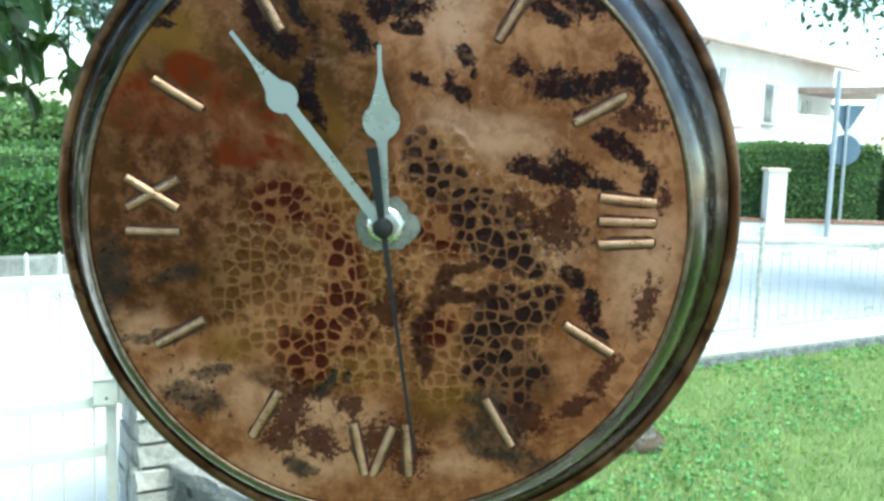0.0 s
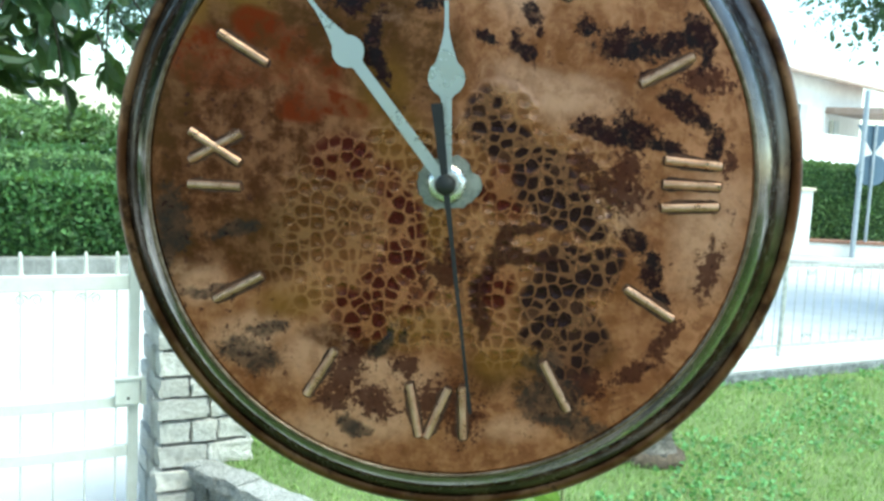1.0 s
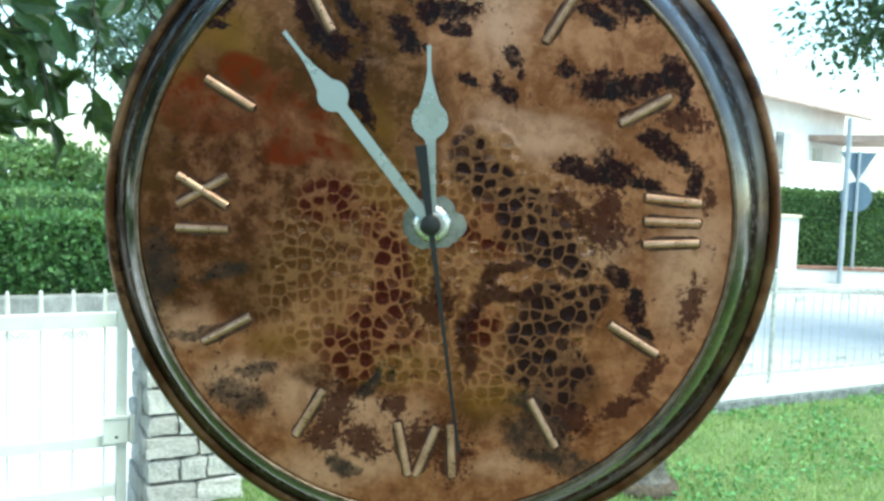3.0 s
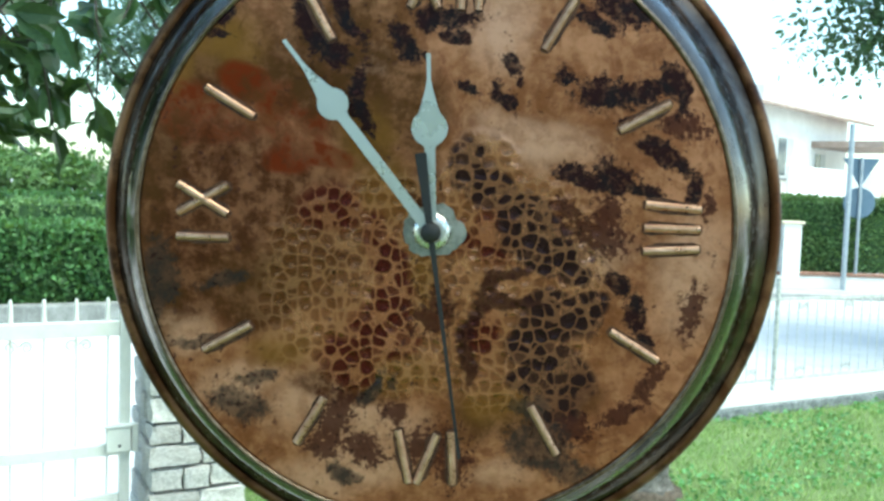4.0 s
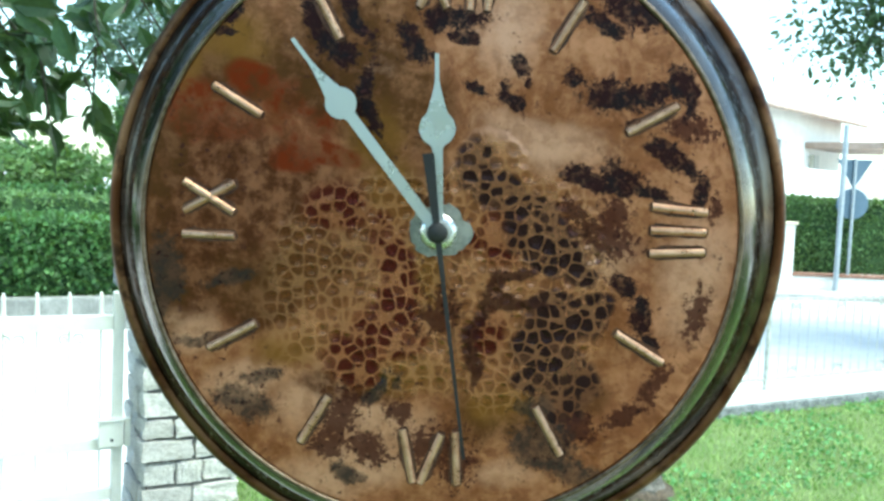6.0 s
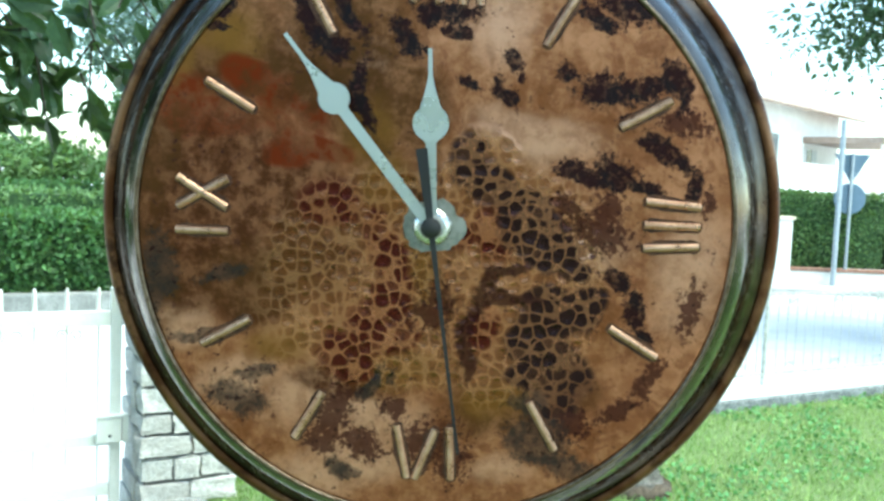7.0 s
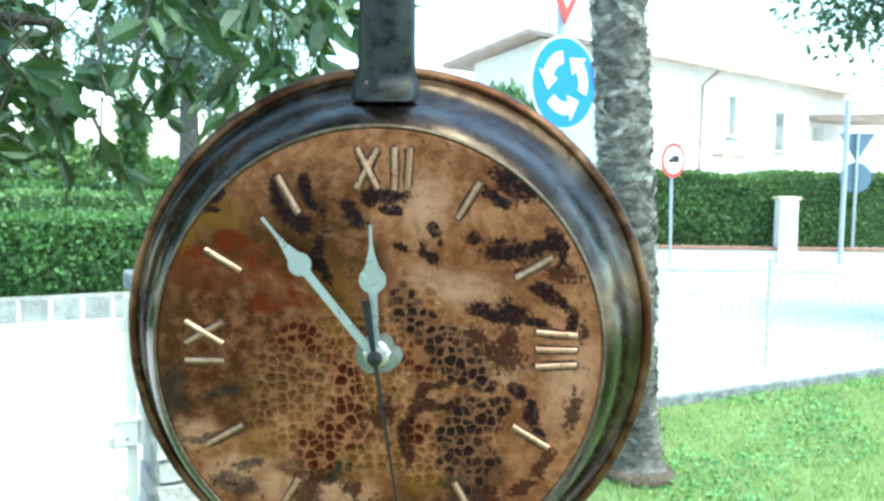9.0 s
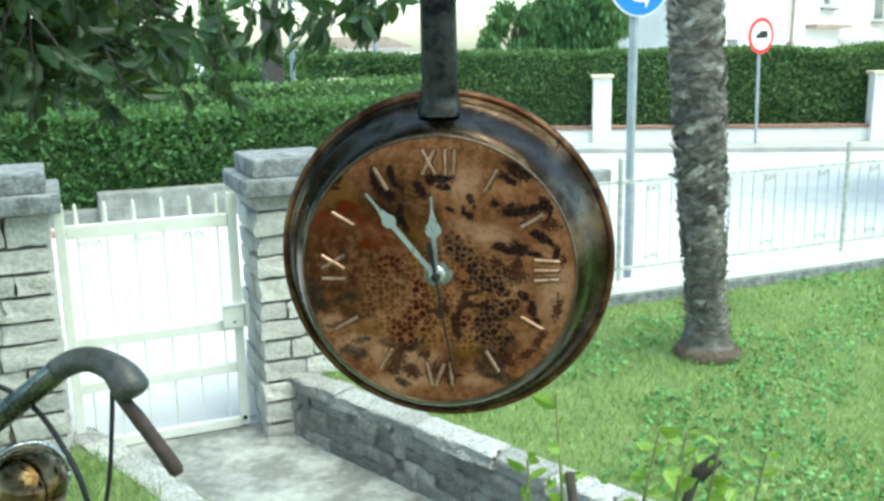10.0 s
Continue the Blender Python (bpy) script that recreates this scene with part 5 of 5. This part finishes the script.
# ---- the shrub under the clock ----
def shrub():
    s = thing("young_shrub", "pruned young shrub with bright green leaves and cut stems", "shrub", pose(0.2, 0.44, -0.11))
    stems = [[(0, 0, 0), (-0.03, 0, 0.6), (-0.075, -0.02, 1.12), (-0.095, -0.02, 1.40)], [(0.01, 0, 0), (0.02, 0, 0.7), (0.0, -0.04, 1.17), (0.03, -0.05, 1.36)],
             [(0, 0.01, 0), (0.06, 0, 0.7), (0.09, -0.02, 1.2), (0.11, -0.03, 1.345)], [(0, 0, 0), (-0.06, 0.0, 0.7), (-0.12, -0.03, 1.15), (-0.13, -0.03, 1.31)],
             [(0, 0, 0), (0.03, 0.02, 0.7), (0.05, -0.02, 1.18), (0.065, -0.04, 1.355)], [(0, 0, 0), (0.08, 0.02, 0.7), (0.14, -0.02, 1.15), (0.165, -0.03, 1.325)]]
    places, ways = [], []
    rnd = random.Random(8)
    for pts in stems:
        part("stem", tube(pts, [0.007, 0.005, 0.0032, 0.0016], 7), STEM, s, "thin green stem", True)
        a, b = Vector(pts[-2]), Vector(pts[-1])
        for k in range(11):
            f = 0.1 + 0.9 * k / 10
            q = a + (b - a) * f
            ang = k * 2.4
            places.append(q)
            ways.append((cos(ang), sin(ang), 0.35))
    for k in range(80):
        places.append((rnd.uniform(-0.13, 0.14), rnd.uniform(-0.1, 0.08), rnd.uniform(1.0, 1.30)))
        ways.append((rnd.uniform(-1, 1), rnd.uniform(-1, 1), 0.2))
    for p, w in zip(places, ways):
        me = leaf_mesh("leaf", np.array([list(p)]), np.array([rnd.uniform(0.020, 0.037)]), SHRUB_LEAF, slim=0.55, droop=0.0, ways=np.array([w]) * 2)
        ob = new("leaf", me)
        ob.parent = s
    for pts in ([(0, 0, 0), (-0.04, -0.04, 0.7), (-0.072, -0.056, 1.26), (-0.078, -0.056, 1.305)], [(0, 0, 0), (0.05, -0.02, 0.8), (0.07, -0.035, 1.262), (0.086, -0.022, 1.303)], [(0.082, -0.026, 1.29), (0.109, -0.02, 1.313)]):
        part("cut_stem", tube(pts, [0.011, 0.008, 0.0065, 0.0065][:len(pts)], 9), TWIG, s, "dark pruned stem", True)


shrub()


# ---- the old bicycle beside the tree ----
def bicycle():
    b = thing("bicycle", "old bicycle with a curved chromed handlebar and brown grips", "bicycle", pose(-0.63, 0.24, -0.095))
    # own axes: x to the right-hand grip; only the steering end stands in the bed
    o = Vector((-0.62, 0.24, -0.09))

    def at(*p):
        return Vector(p) - o

    bar = [at(-0.66, 0.24, 1.30), at(-0.60, 0.215, 1.295), at(-0.55, 0.19, 1.305), at(-0.511, 0.179, 1.319), at(-0.476, 0.185, 1.344), at(-0.435, 0.187, 1.375), at(-0.400, 0.185, 1.402)]
    part("handlebar", tube(curve(bar), 0.0128, 16), DARK_CHROME, b, "curved chromed handlebar", True)
    grip = [at(-0.405, 0.185, 1.399), at(-0.385, 0.183, 1.409), at(-0.362, 0.178, 1.413), at(-0.338, 0.168, 1.409), at(-0.322, 0.160, 1.400), at(-0.312, 0.154, 1.390), at(-0.309, 0.152, 1.386)]
    part("grip", tube(curve(grip), np.interp(np.arange(31) / 5, range(7), [0.0130, 0.0130, 0.0132, 0.0145, 0.0175, 0.0178, 0.011]).tolist(), 20), GRIP, b, "worn grey grip with a bulbous end", True)
    part("brake_lever", tube([at(-0.332, 0.158, 1.388), at(-0.313, 0.158, 1.362), at(-0.290, 0.155, 1.330), at(-0.274, 0.153, 1.306), at(-0.271, 0.152, 1.301)], [0.006, 0.0075, 0.0075, 0.008, 0.005], 12), RUBBER, b, "dark brown brake lever", True)
    part("cable", tube(curve([at(-0.336, 0.160, 1.389), at(-0.342, 0.163, 1.346), at(-0.349, 0.152, 1.274), at(-0.40, 0.17, 1.10), at(-0.55, 0.21, 0.95)]), 0.0025, 8), BLACK, b, "thin black cable", True)
    part("cable", tube(curve([at(-0.53, 0.20, 1.385), at(-0.478, 0.198, 1.374), at(-0.439, 0.189, 1.356), at(-0.403, 0.171, 1.324), at(-0.371, 0.150, 1.278), at(-0.37, 0.15, 1.20), at(-0.5, 0.2, 1.05)]), 0.003, 8), BLACK, b, "black cable", True)
    lamp = lathe([(0, -0.05), (0.018, -0.045), (0.034, -0.028), (0.041, 0.0), (0.040, 0.012), (0.036, 0.016), (0, 0.018)], 32)
    lamp.transform(Matrix.Translation(at(-0.452, 0.185, 1.268)) @ Matrix.Rotation(radians(35), 4, "Z"))
    lm = part("headlamp", lamp, LAMP_METAL, b, "tarnished round headlamp shell", True)
    rim = tube([at(-0.452, 0.185, 1.272) + Matrix.Rotation(radians(35), 3, "Z") @ Vector((0.041 * cos(a * pi / 16), 0.006, 0.041 * sin(a * pi / 16))) for a in range(33)], 0.0032, 8)
    part("lamp_rim", rim, CHROME, lm, "chromed lamp rim", True)
    part("lamp_bracket", tube([at(-0.49, 0.20, 1.272), at(-0.56, 0.22, 1.27), at(-0.66, 0.24, 1.25)], 0.006, 8), CHROME, b, "", True)
    part("stem", tube([at(-0.66, 0.24, 1.31), at(-0.66, 0.25, 0.95), at(-0.66, 0.27, 0.62)], 0.015, 12), CHROME, b, "", True)
    for dx in (-0.05, 0.05):
        part("fork_blade", tube([at(-0.66, 0.27, 0.64), at(-0.66 + dx, 0.275, 0.60), at(-0.66 + dx, 0.30, 0.26)], 0.009, 8), BLACK, b, "", True)
    c = at(-0.66, 0.30, 0.25)
    wheel = part("wheel", tube([c + Vector((0, 0.315 * cos(a * pi / 24), 0.315 * sin(a * pi / 24))) for a in range(49)], 0.010, 8), CHROME, b, "steel wheel rim", True)
    part("tyre", tube([c + Vector((0, 0.335 * cos(a * pi / 24), 0.335 * sin(a * pi / 24))) for a in range(49)], 0.019, 10), BLACK, wheel, "black tyre", True)
    part("hub", tube([c + Vector((-0.05, 0, 0)), c + Vector((0.05, 0, 0))], 0.016, 10), CHROME, wheel)
    for k in range(16):
        a = k * pi / 8
        part("spoke", tube([c, c + Vector((0, 0.31 * cos(a), 0.31 * sin(a)))], 0.0012, 5), CHROME, wheel)


bicycle()


# ---- grass ----
def grass(name, label, n, inside, z, hi):
    p = inside(n)
    m = len(p)
    a = RNG.random(m) * 2 * pi
    h = hi * (0.45 + 0.9 * RNG.random(m))
    w = 0.0016 + 0.0022 * RNG.random(m)
    lean = RNG.normal(size=(m, 2)) * 0.45 * h[:, None]
    s = np.stack([np.cos(a) * w, np.sin(a) * w], 1)
    base = np.concatenate([p, np.full((m, 1), z)], 1)
    v = np.zeros((m, 5, 3))
    v[:, 0] = base
    v[:, 1] = base
    v[:, 0, :2] -= s
    v[:, 1, :2] += s
    mid = base.copy()
    mid[:, :2] += lean * 0.4
    mid[:, 2] += h * 0.6
    v[:, 2], v[:, 3] = mid, mid
    v[:, 2, :2] += s * 0.8
    v[:, 3, :2] -= s * 0.8
    v[:, 4] = base
    v[:, 4, :2] += lean
    v[:, 4, 2] += h
    k = (np.arange(m) * 5)[:, None]
    me = bpy.data.meshes.new(name)
    me.from_pydata(v.reshape(-1, 3).tolist(), [], (k + np.array([[0, 1, 2, 3]])).tolist() + (k + np.array([[3, 2, 4]])).tolist())
    me.materials.append(GRASS)
    return tagged(new(name, me), label, "grass", kind="stuff")


NRM = Vector((0.644, 0.765, 0))


def on_lawn(n):
    x, y = RNG.uniform(-1.3, 6.5, n), 1.2 + RNG.random(n) ** 1.25 * 7.6
    side = (x - CURB_R.x) * NRM.x + (y - CURB_R.y) * NRM.y
    d = -(x - GX) * sin(TH) + (y - GY) * cos(TH)
    keep = (side > 0.16) & (d < 0.15)
    return np.stack([x, y], 1)[keep]


def in_bed(n):
    x, y = RNG.uniform(-3.2, -0.6, n), RNG.uniform(1.4, 3.6, n)
    side = (x - CURB_L.x) * NRM.x + (y - CURB_L.y) * NRM.y
    d = -(x - GX) * sin(TH) + (y - GY) * cos(TH)
    return np.stack([x, y], 1)[(side < -0.12) & (d < -0.3)]


grass("grass", "short bright green lawn grass", 230000, on_lawn, LAWN_Z - 0.005, 0.033)
grass("grass", "grass of the bed beside the path", 22000, in_bed, -0.095, 0.05)


def clover():
    n = 42000
    p = on_lawn(n)
    p = p[np.array([noise.noise(Vector((x * 1.3, y * 1.3, 0.5))) for x, y in p]) > -0.05]
    p = np.concatenate([p, LAWN_Z + 0.012 + 0.02 * RNG.random((len(p), 1))], 1)
    ways = np.tile(np.array([[0.0, 0.0, 0.15]]), (len(p), 1))
    ob = new("clover", leaf_mesh("clover", p, 0.016 + 0.018 * RNG.random(len(p)), CLOVER, slim=0.9, droop=0.0, ways=ways, flat=0.7))
    tagged(ob, "broad-leaved clover patches in the lawn", "clover", kind="stuff")


clover()
